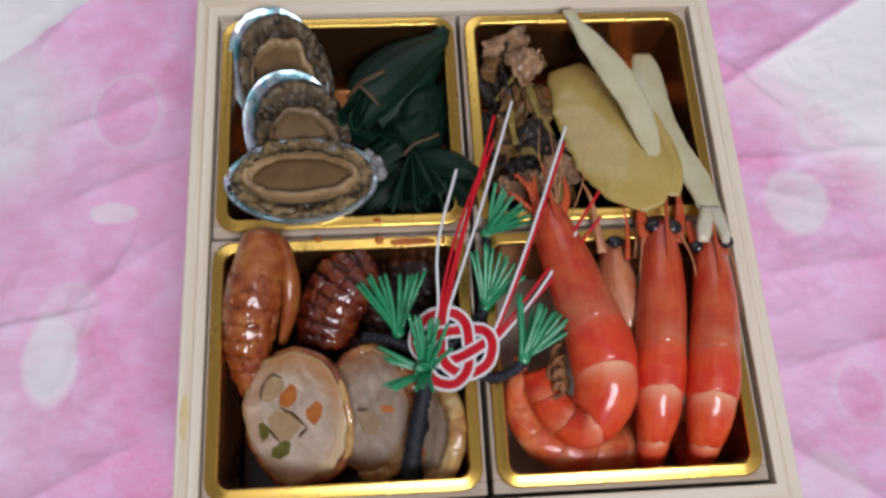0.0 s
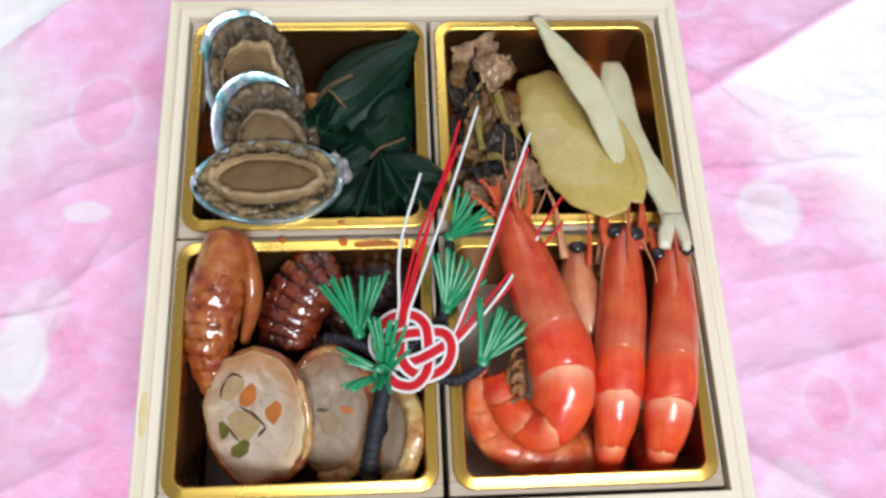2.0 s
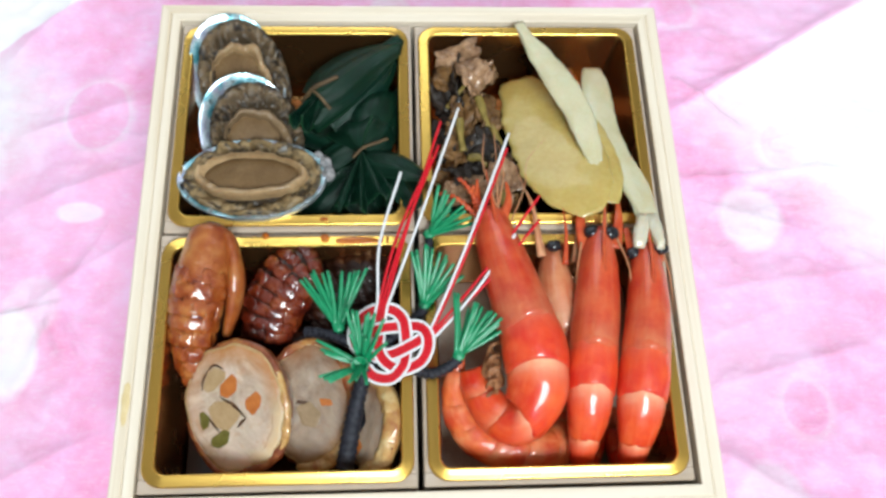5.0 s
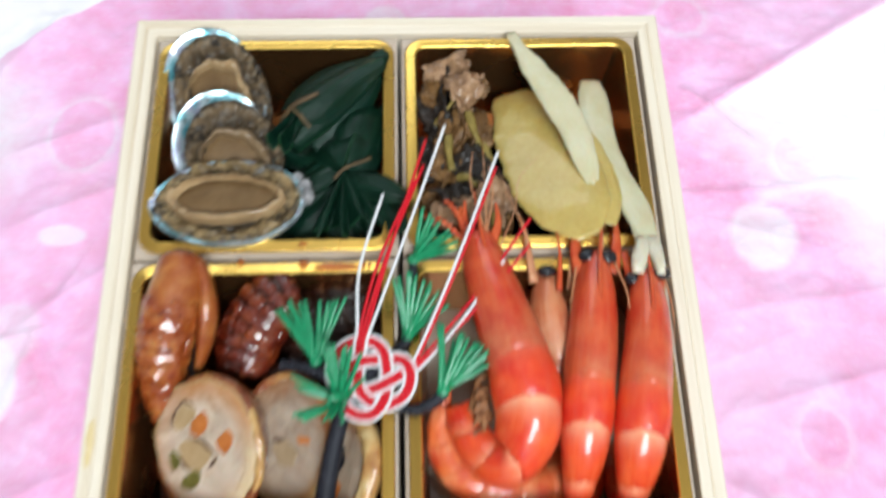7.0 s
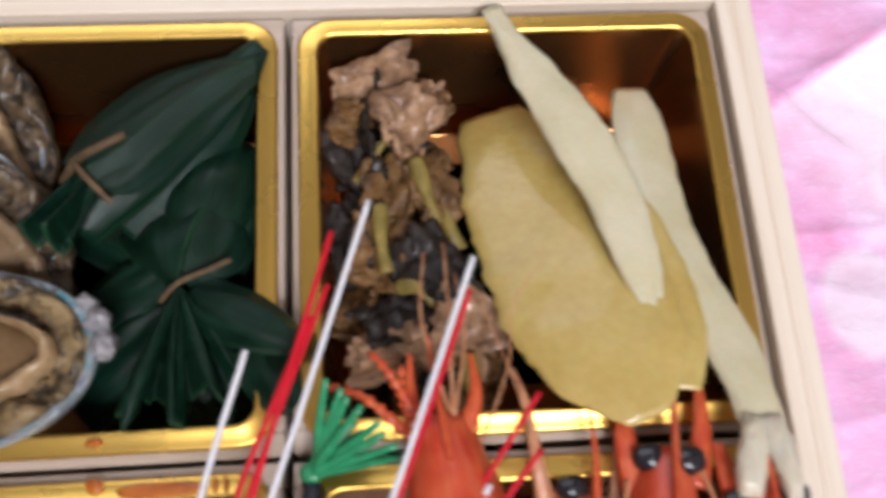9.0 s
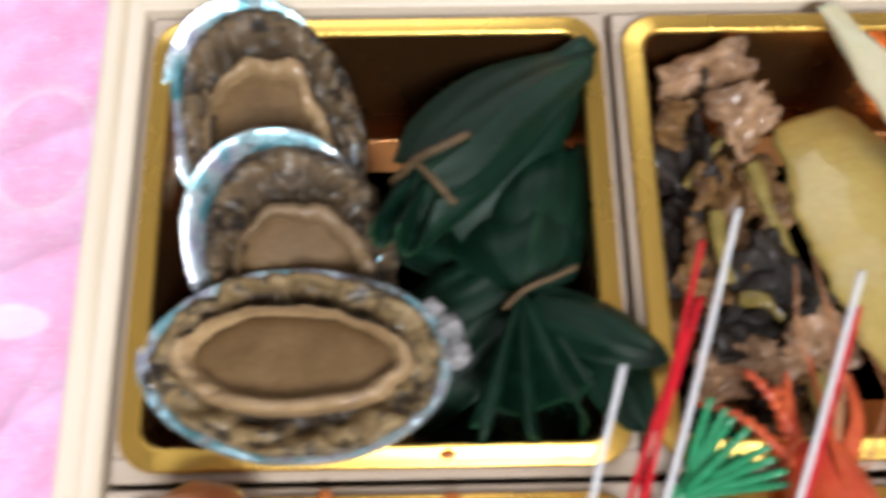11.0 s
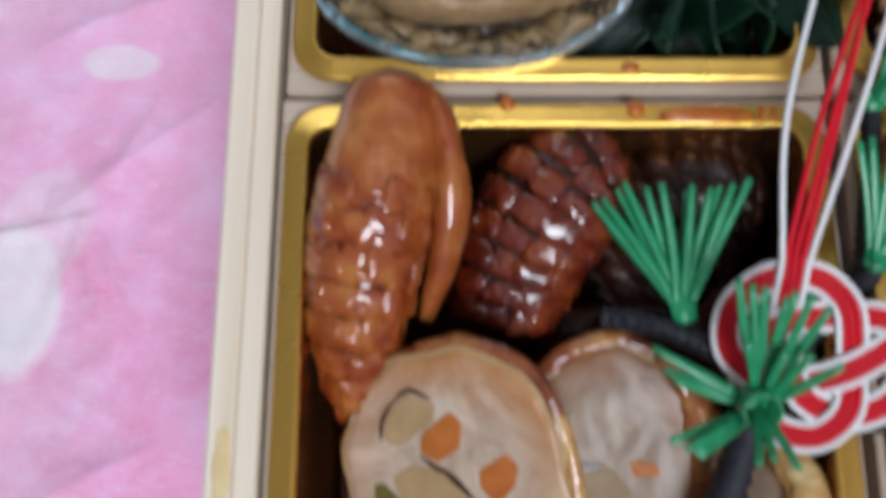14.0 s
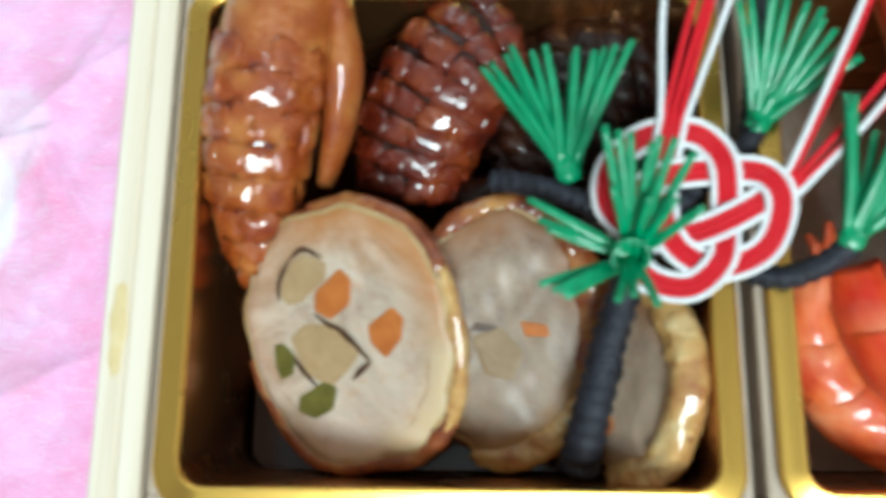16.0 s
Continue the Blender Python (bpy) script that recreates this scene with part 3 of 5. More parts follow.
def blob_early(p, half, n=12):
    """A thin oval patch."""
    v, f, S = [], [], 4 * n
    for r, z in ((1.0, -0.5), (0.9, 0.6), (0.5, 1.0)):
        for j in range(S):
            th = 2 * math.pi * j / S
            k = r * (1 + 0.25 * fnoise(math.cos(th) * 2, math.sin(th) * 2, 1.0))
            v.append((p[0] + half[0] * k * math.cos(th), p[1] + half[1] * k * math.sin(th), p[2] + half[2] * z))
    for i in (0, 1):
        f += [(i * S + j, i * S + (j + 1) % S, (i + 1) * S + (j + 1) % S, (i + 1) * S + j) for j in range(S)]
    f.append(tuple(2 * S + j for j in range(S)))
    return v, f, [(0, 0)] * len(v)


RESIN = plain("resin_stained_wood", (0.62, 0.46, 0.22), (0.72, 0.58, 0.34), rough=0.5, scale=150, bump=0.1)
jubako = thing("wooden_box", "square pale unvarnished wooden box on a pink cloth", "box", (0, 0, 0))
PROFILE = [(98.7, 4), (98.7, TOP - 0.3), (99.0, TOP), (102.3, TOP), (102.7, TOP - 0.5), (103.0, TOP - 0.9), (103.3, TOP - 0.5), (106.9, TOP - 0.6), (107.5, TOP - 1.2), (107.5, 0), (104, 0), (104, 4)]
for k in range(4):
    turn = Matrix.Rotation(k * math.pi / 2, 3, "Z")
    v = [turn @ Vector((s * (h - 0.03), h, z)) for h, z in PROFILE for s in (-1, 1)]
    m = len(PROFILE)
    f = [(2 * i, 2 * ((i + 1) % m), 2 * ((i + 1) % m) + 1, 2 * i + 1) for i in range(m)]
    f += [tuple(2 * i for i in range(m))[::-1], tuple(2 * i + 1 for i in range(m))]
    mesh_part("side_board", (v, f, [(p[0] * 0.01, p[1] * 0.01) for p in v]), WOOD["x" if k % 2 == 0 else "y"], jubako, smooth=False)
mesh_part("resin_streak", blob_early((-104.6, -66, TOP - 0.55), (1.5, 8.5, 0.12)), RESIN, jubako, "yellow-brown resin streak")
mesh_part("bottom_board", box(-98.5, 98.5, -98.5, 98.5, 4.2, 9), WOOD["x"], jubako, smooth=False)


def inner_frame(cx, cy):
    fr = thing("compartment_frame", "thin pale wooden frame holding a gold tray in the box", "frame", (cx, cy, 9.2), group="compartment frames in the box")
    h, t, z0, z1 = 48.3 if cx < 0 else 48.1, 4.6, 9.2, 98.6
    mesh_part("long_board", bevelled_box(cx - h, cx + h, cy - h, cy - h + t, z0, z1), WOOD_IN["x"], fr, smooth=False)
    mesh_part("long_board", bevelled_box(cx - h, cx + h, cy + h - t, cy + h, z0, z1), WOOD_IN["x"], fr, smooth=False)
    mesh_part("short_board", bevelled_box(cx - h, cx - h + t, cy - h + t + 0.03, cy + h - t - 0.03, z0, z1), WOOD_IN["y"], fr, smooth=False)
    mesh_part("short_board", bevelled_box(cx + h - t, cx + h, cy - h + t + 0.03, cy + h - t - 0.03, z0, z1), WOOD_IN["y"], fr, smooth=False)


def rounded(cx, cy, h, r, z, k=9, wide=0.0):
    """A square loop with round corners; wide: added to its half width in x."""
    out = []
    for q, (sx, sy) in enumerate(((1, 1), (-1, 1), (-1, -1), (1, -1))):
        for i in range(k + 1):
            a = q * math.pi / 2 + i / k * math.pi / 2
            out.append((cx + sx * (h - r + wide) + r * math.cos(a), cy + sy * (h - r) + r * math.sin(a), z))
    return out


FLOOR_Z = 56.0


def gold_tray(cx, cy):
    tr = thing("gold_tray", "shiny gold foil food tray with a flat rim in the box", "tray", (cx, cy, 53), group="gold trays in the box")
    wide = 0.5 if cx < 0 else 0.0
    loops = [(46.6, 7.5, 99.5), (46.7, 7.6, 99.9), (46.4, 7.4, 100.5), (45.9, 7, 100.7), (43.4, 5, 100.7), (42.9, 4.6, 101.1), (42.5, 4.3, 101.0), (42.2, 4.1, 100.3),
             (40.9, 4.4, 75), (39.8, 4.8, FLOOR_Z + 2.5), (39.2, 4.6, FLOOR_Z + 0.7), (37.8, 4.0, FLOOR_Z), (30, 3.0, FLOOR_Z - 0.1)]
    outer = [(40.2, 5.0, FLOOR_Z - 1.2), (41.3, 5.0, 75), (42.7, 4.6, 99.2), (46.2, 7.2, 99.45)]
    v, f = [], []
    rings = [rounded(cx, cy, *a, wide=wide) for a in loops]
    m = len(rings[0])
    for rg in rings:
        v += rg
    for i in range(len(rings) - 1):
        f += [(i * m + j, (i + 1) * m + j, (i + 1) * m + (j + 1) % m, i * m + (j + 1) % m) for j in range(m)]
    f.append(tuple((len(rings) - 1) * m + j for j in range(m)))
    uv = [(p[0] * 0.01, p[1] * 0.01) for p in v]
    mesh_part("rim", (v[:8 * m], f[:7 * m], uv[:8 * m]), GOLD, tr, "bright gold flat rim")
    mesh_part("basin", (v[7 * m:], [tuple(q - 7 * m for q in face) for face in f[7 * m:]], uv[7 * m:]), BASIN, tr, "gold inner wall and floor toned brown for shade")
    v, f = [], []
    for a in outer:
        v += rounded(cx, cy, *a, wide=wide)
    for i in range(len(outer) - 1):
        f += [(i * m + j, i * m + (j + 1) % m, (i + 1) * m + (j + 1) % m, (i + 1) * m + j) for j in range(m)]
    f.append(tuple(range(m))[::-1])
    mesh_part("outer_skin", (v, f, [(p[0] * 0.01, p[1] * 0.01) for p in v]), GOLD, tr)


CELLS = [(-49.2, 48.9), (48.9, 48.9), (-49.7, -48.9), (48.9, -48.9)]
for cx, cy in CELLS:
    inner_frame(cx, cy)
for cx, cy in CELLS:
    gold_tray(cx, cy)


# ---- abalones ----
def abalone(name_label, centre, a, b, yaw, pitch, roll, seed, crust=0, hole=False, mo=0.90, fs=0.72, fw=0.22, fo=(0, 0), jag=1.0, flatten=1.0, mofs=None, mantle=MANTLE, lip=LIP):
    """Half-shell with its meat: a, b half length and width; mo: reach of the mantle; fs, fw, fo: the foot's size, narrowing and shift; flatten: its height share; mofs: the mantle's shift."""
    m = Matrix.Translation(centre) @ Euler((radians(pitch), radians(roll), radians(yaw))).to_matrix().to_4x4()
    ab = thing("abalone", name_label, "abalone", (centre[0], centre[1], FLOOR_Z), group="abalones in the tray")
    S = 96

    def edge(th):
        c, s = math.cos(th), math.sin(th)
        w = 1 + 0.10 * c * (1 - s * s) + 0.025 * fnoise(c * 2 + seed, s * 2, 0.5) + 0.008 * fnoise(c * 9 + seed, s * 9, 2.5)
        return a * c * (1.0 + 0.015 * s), b * s * w

    def rings(spec, ys=1.0, blunt=False):
        """spec: list of (r, z function of theta)."""
        v, uv = [], []
        for i, (r, zf) in enumerate(spec):
            for j in range(S):
                th = 2 * math.pi * j / S
                ex, ey = edge(th)
                rr = r(th) if callable(r) else r
                if blunt and ex < 0:
                    ex = -a * (-ex / a) ** 0.6
                v.append(m @ Vector((ex * rr, ey * rr * ys, zf(th) if callable(zf) else zf)))
                uv.append((j / S, i / len(spec)))
        f = [(i * S + j, i * S + (j + 1) % S, (i + 1) * S + (j + 1) % S, (i + 1) * S + j) for i in range(len(spec) - 1) for j in range(S)]
        f.append(tuple((len(spec) - 1) * S + j for j in range(S)))
        return v, f, uv

    wave = lambda th, k, q: fnoise(math.cos(th) * k + seed, math.sin(th) * k, q)
    lipz = lambda th: 0.9 * wave(th, 2.5, 1.0)
    outer = [(0.985, lambda th: lipz(th) + 0.2), (1.0, lipz), (1.005, lambda th: lipz(th) - 0.8), (0.97, -3.0), (0.88, -6.5), (0.72, -9.5), (0.5, -11.5), (0.25, -12.2)]
    ov, of, ou = rings(outer)
    mesh_part("shell", (ov, [q[::-1] for q in of], ou), SHELL, ab, "rough grey-green shell")
    inner = [(0.987, lambda th: lipz(th) + 0.3), (0.955, lambda th: 0.9 * lipz(th) + 0.2), (0.915, lambda th: 0.7 * lipz(th) - 0.05), (0.87, lambda th: 0.5 * lipz(th) - 0.5), (0.83, -1.4), (0.7, -5), (0.4, -8)]
    mesh_part("nacre_lining", rings(inner), NACRE, ab, "shiny blue-green nacre edge")
    # dark frilled mantle between shell and foot
    def frill(th, r):
        c, q = math.cos(th), math.sin(th)
        k = 2.6 * abs(fnoise(c * 3.4 + seed, q * 3.4, r * 3)) + 0.5 * abs(fnoise(c * 8 + seed, q * 8, r * 12 + 4))
        return (0.2 + 2.0 * k + 0.6 * math.sin(r * 22 + 5.0 * fnoise(c * 2.2 + seed, q * 2.2, 2))) * min(1.0, max(0.0, (r - 0.50) / 0.14)) - 2.2 * math.exp(-((r - fs * 0.86) / 0.07) ** 2) * (flatten < 1) - (0.6 if r < 0.52 else 0)
    mant = [(lambda th: mo + 0.05 * wave(th, 4, 7) + 0.03 * wave(th, 13, 9), -2.4)]
    for i in range(13):
        r = mo - 0.012 - i * (mo - 0.36) / 13
        mant.append((lambda th, r=r: r + 0.02 * wave(th, 11, r * 30), lambda th, r=r: frill(th, r)))
    mant.append((0.3, -0.5))
    S = 160
    mv, mf, mu_ = rings(mant)
    off = m.to_3x3() @ Vector((*(mofs or (fo[0] * 0.5, fo[1] * 0.5)), 0))
    mesh_part("mantle", ([v + off for v in mv], mf, mu_), mantle, ab, "dark frilled mantle with pale flecks")
    # foot: a beige lip round a brown hollow
    S = 96
    sh = m.to_3x3() @ Vector((fo[0], fo[1], 0.6))
    nar = lambda r: (lambda th: fs * r * (1 - fw * abs(math.sin(th)) + jag * (0.13 * wave(th, 2.6, 11) + 0.07 * abs(wave(th, 7, 12)))))
    crest = lambda th: 3.9 + 2.2 * wave(th, 4, 3) + 1.0 * wave(th, 13, 5) + 0.9 * abs(math.sin(th))
    # the lip is broad along one side and thin along the other
    inn = lambda r: (lambda th: nar(r - 0.11 * max(0.0, -math.sin(th)) + 0.04 * max(0.0, math.sin(th)))(th))
    out = lambda r: (lambda th: nar(r - 0.07 * max(0.0, math.sin(th)))(th))
    lipv = [(out(1.0), -0.8), (out(1.03), lambda th: 0.4 * crest(th)), (out(1.0), lambda th: 0.85 * crest(th)), (out(0.97), crest), (inn(0.91), lambda th: 0.92 * crest(th)), (inn(0.87), 2.2), (inn(0.83), 0.9)]
    lv, lf, lu = rings(lipv, flatten, flatten < 1)
    mesh_part("foot_lip", ([v + sh for v in lv], lf[:-1], lu), lip, ab, "beige wavy lip of the foot")
    sole = [(nar(0.89), 0.3), (nar(0.85), 0.7), (nar(0.74), 1.1), (nar(0.55), 1.6), (nar(0.3), 1.7)]
    sv, sf, su = rings(sole, flatten, flatten < 1)
    mesh_part("foot", ([v + sh for v in sv], sf, su), FOOT, ab, "smooth brown foot")
    rnd = random.Random(int(seed * 10))
    for _ in range(crust):
        th = rnd.uniform(-0.15, 0.75)
        ex, ey = edge(th)
        p = m @ Vector((ex * 1.03, ey * 1.03, rnd.uniform(-1.5, 0.6)))
        mesh_part("shell_crust", blob(p, rnd.uniform(1.2, 2.6), rnd.uniform(0, 50), 0.35), SHELL_CRUST, ab)
    if hole:
        ex, ey = edge(radians(197))
        p = m @ Vector((ex * 0.91, ey * 0.91, 1.2))
        mesh_part("breathing_hole", blob(p, 1.7, 3.3, 0.2, (1.0, 1.0, 0.5)), BLACK, ab, "small black hole")
    return ab


def blob(p, r, seed, amp=0.2, scale=(1, 1, 1), n=10, rot=None, square=1.0):
    """A lumpy rounded body; square below 1 makes it boxier."""
    v, uv, f = [], [], []
    S = 2 * n
    p = Vector(p)
    for i in range(n + 1):
        ph = math.pi * (i + 0.001) / (n + 0.002)
        for j in range(S):
            th = 2 * math.pi * j / S
            d = Vector((math.sin(ph) * math.cos(th), math.sin(ph) * math.sin(th), math.cos(ph)))
            k = r * (1 + amp * fnoise(d.x * 1.7 + seed, d.y * 1.7, d.z * 1.7) * 1.6)
            if square < 1.0:
                d = Vector([math.copysign(abs(e) ** square, e) for e in d])
            q = Vector((d.x * k * scale[0], d.y * k * scale[1], d.z * k * scale[2]))
            v.append(p + (rot @ q if rot else q))
            uv.append((j / S, i / n))
    for i in range(n):
        for j in range(S):
            f.append((i * S + j, (i + 1) * S + j, (i + 1) * S + (j + 1) % S, i * S + (j + 1) % S))
    f += [tuple(range(S)), tuple(n * S + j for j in range(S))[::-1]]
    return v, f, uv


SHELL_CRUST = plain("grey_shell_crust", (0.14, 0.14, 0.15), (0.42, 0.40, 0.40), rough=0.4, scale=400, bump=0.6, coat=0.4)
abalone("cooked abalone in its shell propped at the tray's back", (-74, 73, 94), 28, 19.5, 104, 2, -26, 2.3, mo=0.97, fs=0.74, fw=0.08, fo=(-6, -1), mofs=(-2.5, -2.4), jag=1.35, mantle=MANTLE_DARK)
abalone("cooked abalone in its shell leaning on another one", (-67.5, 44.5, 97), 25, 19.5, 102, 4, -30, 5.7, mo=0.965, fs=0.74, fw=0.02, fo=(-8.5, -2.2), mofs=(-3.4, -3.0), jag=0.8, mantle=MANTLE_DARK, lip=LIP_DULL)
abalone("cooked abalone in its shell lying over two others", (-64.5, 21.5, 103), 29.5, 18.5, -3, -6, -5, 8.1, crust=12, hole=True, mo=0.925, fs=0.735, fw=0.05, fo=(1.0, -0.2), jag=0.55, flatten=0.74)


# ---- leaf parcels ----
def leaf_blade(p0, p1, width, lift, seed, fold=0.5, tip=0.6, sag=0.0):
    """A long leaf folded along its midrib from p0 to the tip p1."""
    a, b = np.array(p0, float), np.array(p1, float)
    d = b - a
    side = unit(np.cross(d, np.array((0, 0, 1.0))))

    def fn(u, v):
        w = width * (0.55 + 0.9 * u) * (1 - u ** 4) if u < 0.999 else 0.0
        w = width * max(0.02, math.sin(math.pi * min(1.0, 0.25 + 0.75 * u)) ** tip)
        s = (v - 0.5) * 2
        z = lift * math.sin(math.pi * u) - fold * w * abs(s) ** 1.4 + 0.8 * fnoise(u * 4 + seed, s * 2, 0.3) - sag * u * u + 0.085 * w * math.sin(s * 7 + seed + 1.5 * u) * (0.4 + 0.6 * u)
        return a + d * u + side * s * w * (1 - 0.15 * abs(s)) + np.array((0, 0, z))
    return sheet(fn, 22, 26, 0.35)


def gathered_end(p0, p1, w0, w1, amp, seed, waves=2.5):
    """Leaf end gathered at a tie and opening into a W-folded edge."""
    a, b = np.array(p0, float), np.array(p1, float)
    ax = unit(b - a)
    across = unit(np.cross(ax, np.array((0, 0, 1.0))))
    up = np.cross(across, ax)

    def fn(u, v):
        ph = u * waves * 2 * math.pi + seed
        zig = math.sin(ph) + 0.25 * math.sin(2 * ph + 1.0) + 0.5 * fnoise(u * 4, v, seed)
        w, h = w0 + (w1 - w0) * v ** 0.8, amp * (0.25 + 0.75 * v)
        return a + (b - a) * v * (1 + 0.07 * fnoise(u * 7, seed, 0.2)) + across * ((u - 0.5) * w + 0.35 * h * math.cos(ph)) + up * (h * zig - 1.5 * (2 * u - 1) ** 2)
    return sheet(fn, 90, 10, 0.45)


def pleated_fan(c, reach, half, toward, seed, drop=8, pleats=4):
    """Gathered leaf flaring from a tie, pleated."""
    c = np.array(c, float)

    def fn(u, v):
        ang = toward + half * (u - 0.5) * 2
        rr = reach * v * (1 + 0.14 * math.sin(u * 17 + seed) + 0.10 * fnoise(u * 23, seed, 0.4))
        fold = (0.8 + 3.6 * v) * math.sin(u * 2 * pleats * math.pi + seed + 1.6 * fnoise(u * 5, seed, v)) * (0.3 + v) * (1 + 0.6 * fnoise(u * 6, v * 2, seed))
        return c + np.array((math.cos(ang) * rr - math.sin(ang) * fold * 0.3, math.sin(ang) * rr + math.cos(ang) * fold * 0.3, fold * 0.8 - drop * v * v + 2.0 * v))
    return sheet(fn, 72, 12, 0.35)


def tube(pts, r, n=24, seg=8, taper=None):
    rr = (lambda u: r * (1 - (1 - taper) * u)) if taper is not None else r
    return loft(spline(pts, n), rr, rr, seg)


def leaf_face(rows, seed, thick=0.4, wave=0.22):
    """A smooth folded leaf face stretched over rows of control points."""
    n = 24
    along = [spline(r, n + 1) for r in rows]
    grid = np.array([spline([a[i] for a in along], n + 1) for i in range(n + 1)])

    def fn(u, v):
        i, j = round(u * n), round(v * n)
        edge = math.sin(math.pi * u) * math.sin(math.pi * v)
        return grid[i, j] + np.array((0, 0, wave * edge * (2.0 * fnoise(u * 2.5 + seed, v * 4, 0.7) + 1.6 * math.sin(v * 11 + seed + 2.0 * u))))
    return sheet(fn, n, n, thick)


parcel = thing("leaf_parcel", "dark green bamboo leaf parcel folded and tied with straw", "leaf parcel", (-32, 62, FLOOR_Z), group="leaf parcels in the tray")
mesh_part("filled_body", loft(spline([(-44, 49, 98), (-36, 58, 99), (-26, 68, 99), (-14, 79, 99), (-5, 87, 104)], 30), lambda u: 2 + 6.5 * math.sin(math.pi * min(1, 0.22 + 0.78 * u)) ** 0.8, lambda u: 1.0 + 5 * math.sin(math.pi * min(1, 0.25 + 0.75 * u)) ** 0.8, 28, disp=bumpy(1.5, 1.0, 3)), LEAF, parcel)
mesh_part("outer_leaf", leaf_face([[(-40, 57, 107), (-31, 63, 109), (-18, 74, 109), (-5, 82.5, 106.5)], [(-38, 54, 106), (-29, 59, 107), (-17, 71, 107), (-5, 80.5, 105.5)], [(-36, 51.5, 101), (-28, 55, 101), (-16, 67.5, 102), (-5.2, 79, 104)]], 1.2), LEAF, parcel, "front fold of the wrapping leaf")
mesh_part("outer_leaf", leaf_face([[(-46, 62, 101), (-42, 73, 98), (-30, 83, 98), (-15, 86.5, 100), (-5, 84.5, 105)], [(-43, 59.5, 105), (-36, 67, 105), (-24, 77, 104), (-14, 82, 104), (-5, 83.5, 105.5)], [(-40.5, 57, 106.8), (-31, 63.5, 107.5), (-18, 74.5, 107.8), (-10, 80, 107), (-5, 82.7, 106)]], 4.2), LEAF, parcel, "back fold of the wrapping leaf")
mesh_part("outer_leaf", leaf_blade((-36, 50, 98), (-7, 79, 99), 9.0, 2.5, 9.1, 0.9, 0.7), LEAF, parcel)
mesh_part("gathered_end", gathered_end((-40, 56.5, 104), (-45.5, 43.5, 108), 7, 12.5, 3.4, 0.6), LEAF, parcel, "leaf end folded in a W")
mesh_part("straw_tie", tube([(-46, 58, 100), (-41, 60, 107), (-36, 61.5, 109.5), (-31, 64, 109.5)], 1.0, taper=0.9), STRAW, parcel, "thin brown straw tie")
mesh_part("straw_tie", tube([(-42, 60, 107), (-38, 55, 108.8), (-34, 51, 106)], 0.7), STRAW, parcel, "thin brown straw tie")

parcel = thing("leaf_parcel", "dark green bamboo leaf parcel with a gathered, fanned end", "leaf parcel", (-20, 40, FLOOR_Z), group="leaf parcels in the tray")
mesh_part("filled_body", loft(spline([(-20, 42, 97), (-18, 50, 95), (-15, 60, 93), (-12, 70, 88)], 26), lambda u: 3 + 6.5 * math.sin(math.pi * min(1, 0.15 + 0.75 * u)), lambda u: 1.5 + 5 * math.sin(math.pi * min(1, 0.15 + 0.75 * u)), 28, disp=bumpy(1.3, 1.0, 9)), LEAF, parcel)
mesh_part("outer_leaf", leaf_face([[(-22.5, 35, 99), (-31, 41, 95), (-37, 49, 90), (-32, 56, 86)], [(-22, 35, 101), (-26, 42, 101), (-28, 49, 97), (-25, 58, 90)], [(-21.5, 35, 102), (-19.5, 43, 103.5), (-17.5, 50, 101.5), (-16, 62, 94)]], 2.1), LEAF, parcel, "smooth folded leaf face")
mesh_part("outer_leaf", leaf_face([[(-21, 35, 101.5), (-19.2, 43, 103), (-17.2, 50, 101), (-15.8, 62, 93.5)], [(-20, 35, 101), (-14, 42, 100.5), (-11.5, 50, 98), (-13, 61, 92)], [(-19.5, 34.5, 99), (-11, 38.5, 96), (-8, 48, 92), (-10.5, 62, 87)]], 6.3), LEAF, parcel, "smooth folded leaf face")
mesh_part("outer_leaf", leaf_blade((-14, 40, 94), (-6.5, 70, 93), 6.0, 2.5, 3.3, 0.6, 0.7), LEAF, parcel)
mesh_part("outer_leaf", leaf_blade((-24, 41, 98), (-50, 30, 84), 7, 2, 8.8, 0.5, 0.5), LEAF, parcel)
mesh_part("outer_leaf", leaf_blade((-20, 33, 100), (4, 20, 106.5), 7.0, 3.5, 3.9, 0.55, 0.5), LEAF, parcel, "leaf flap lying over the tray's rim")
mesh_part("outer_leaf", leaf_blade((-8, 28, 99), (0, 8, 102), 8.0, 2, 5.9, 0.5, 0.5), LEAF, parcel)
mesh_part("fanned_end", pleated_fan((-21.5, 35, 101), 25.5, 0.50, radians(-86), 0.4, 3, 3), LEAF, parcel, "pleated leaf end spread like a fan")
mesh_part("fanned_end", pleated_fan((-20.5, 34, 99), 20, 0.36, radians(-58), 2.4, 5, 2), LEAF, parcel, "pleated leaf end spread like a fan")
mesh_part("straw_tie", tube([(-25, 31.5, 101), (-21, 34.5, 103.5), (-15, 37, 103.5), (-11, 39, 103)], 0.6), STRAW, parcel, "thin brown straw tie")
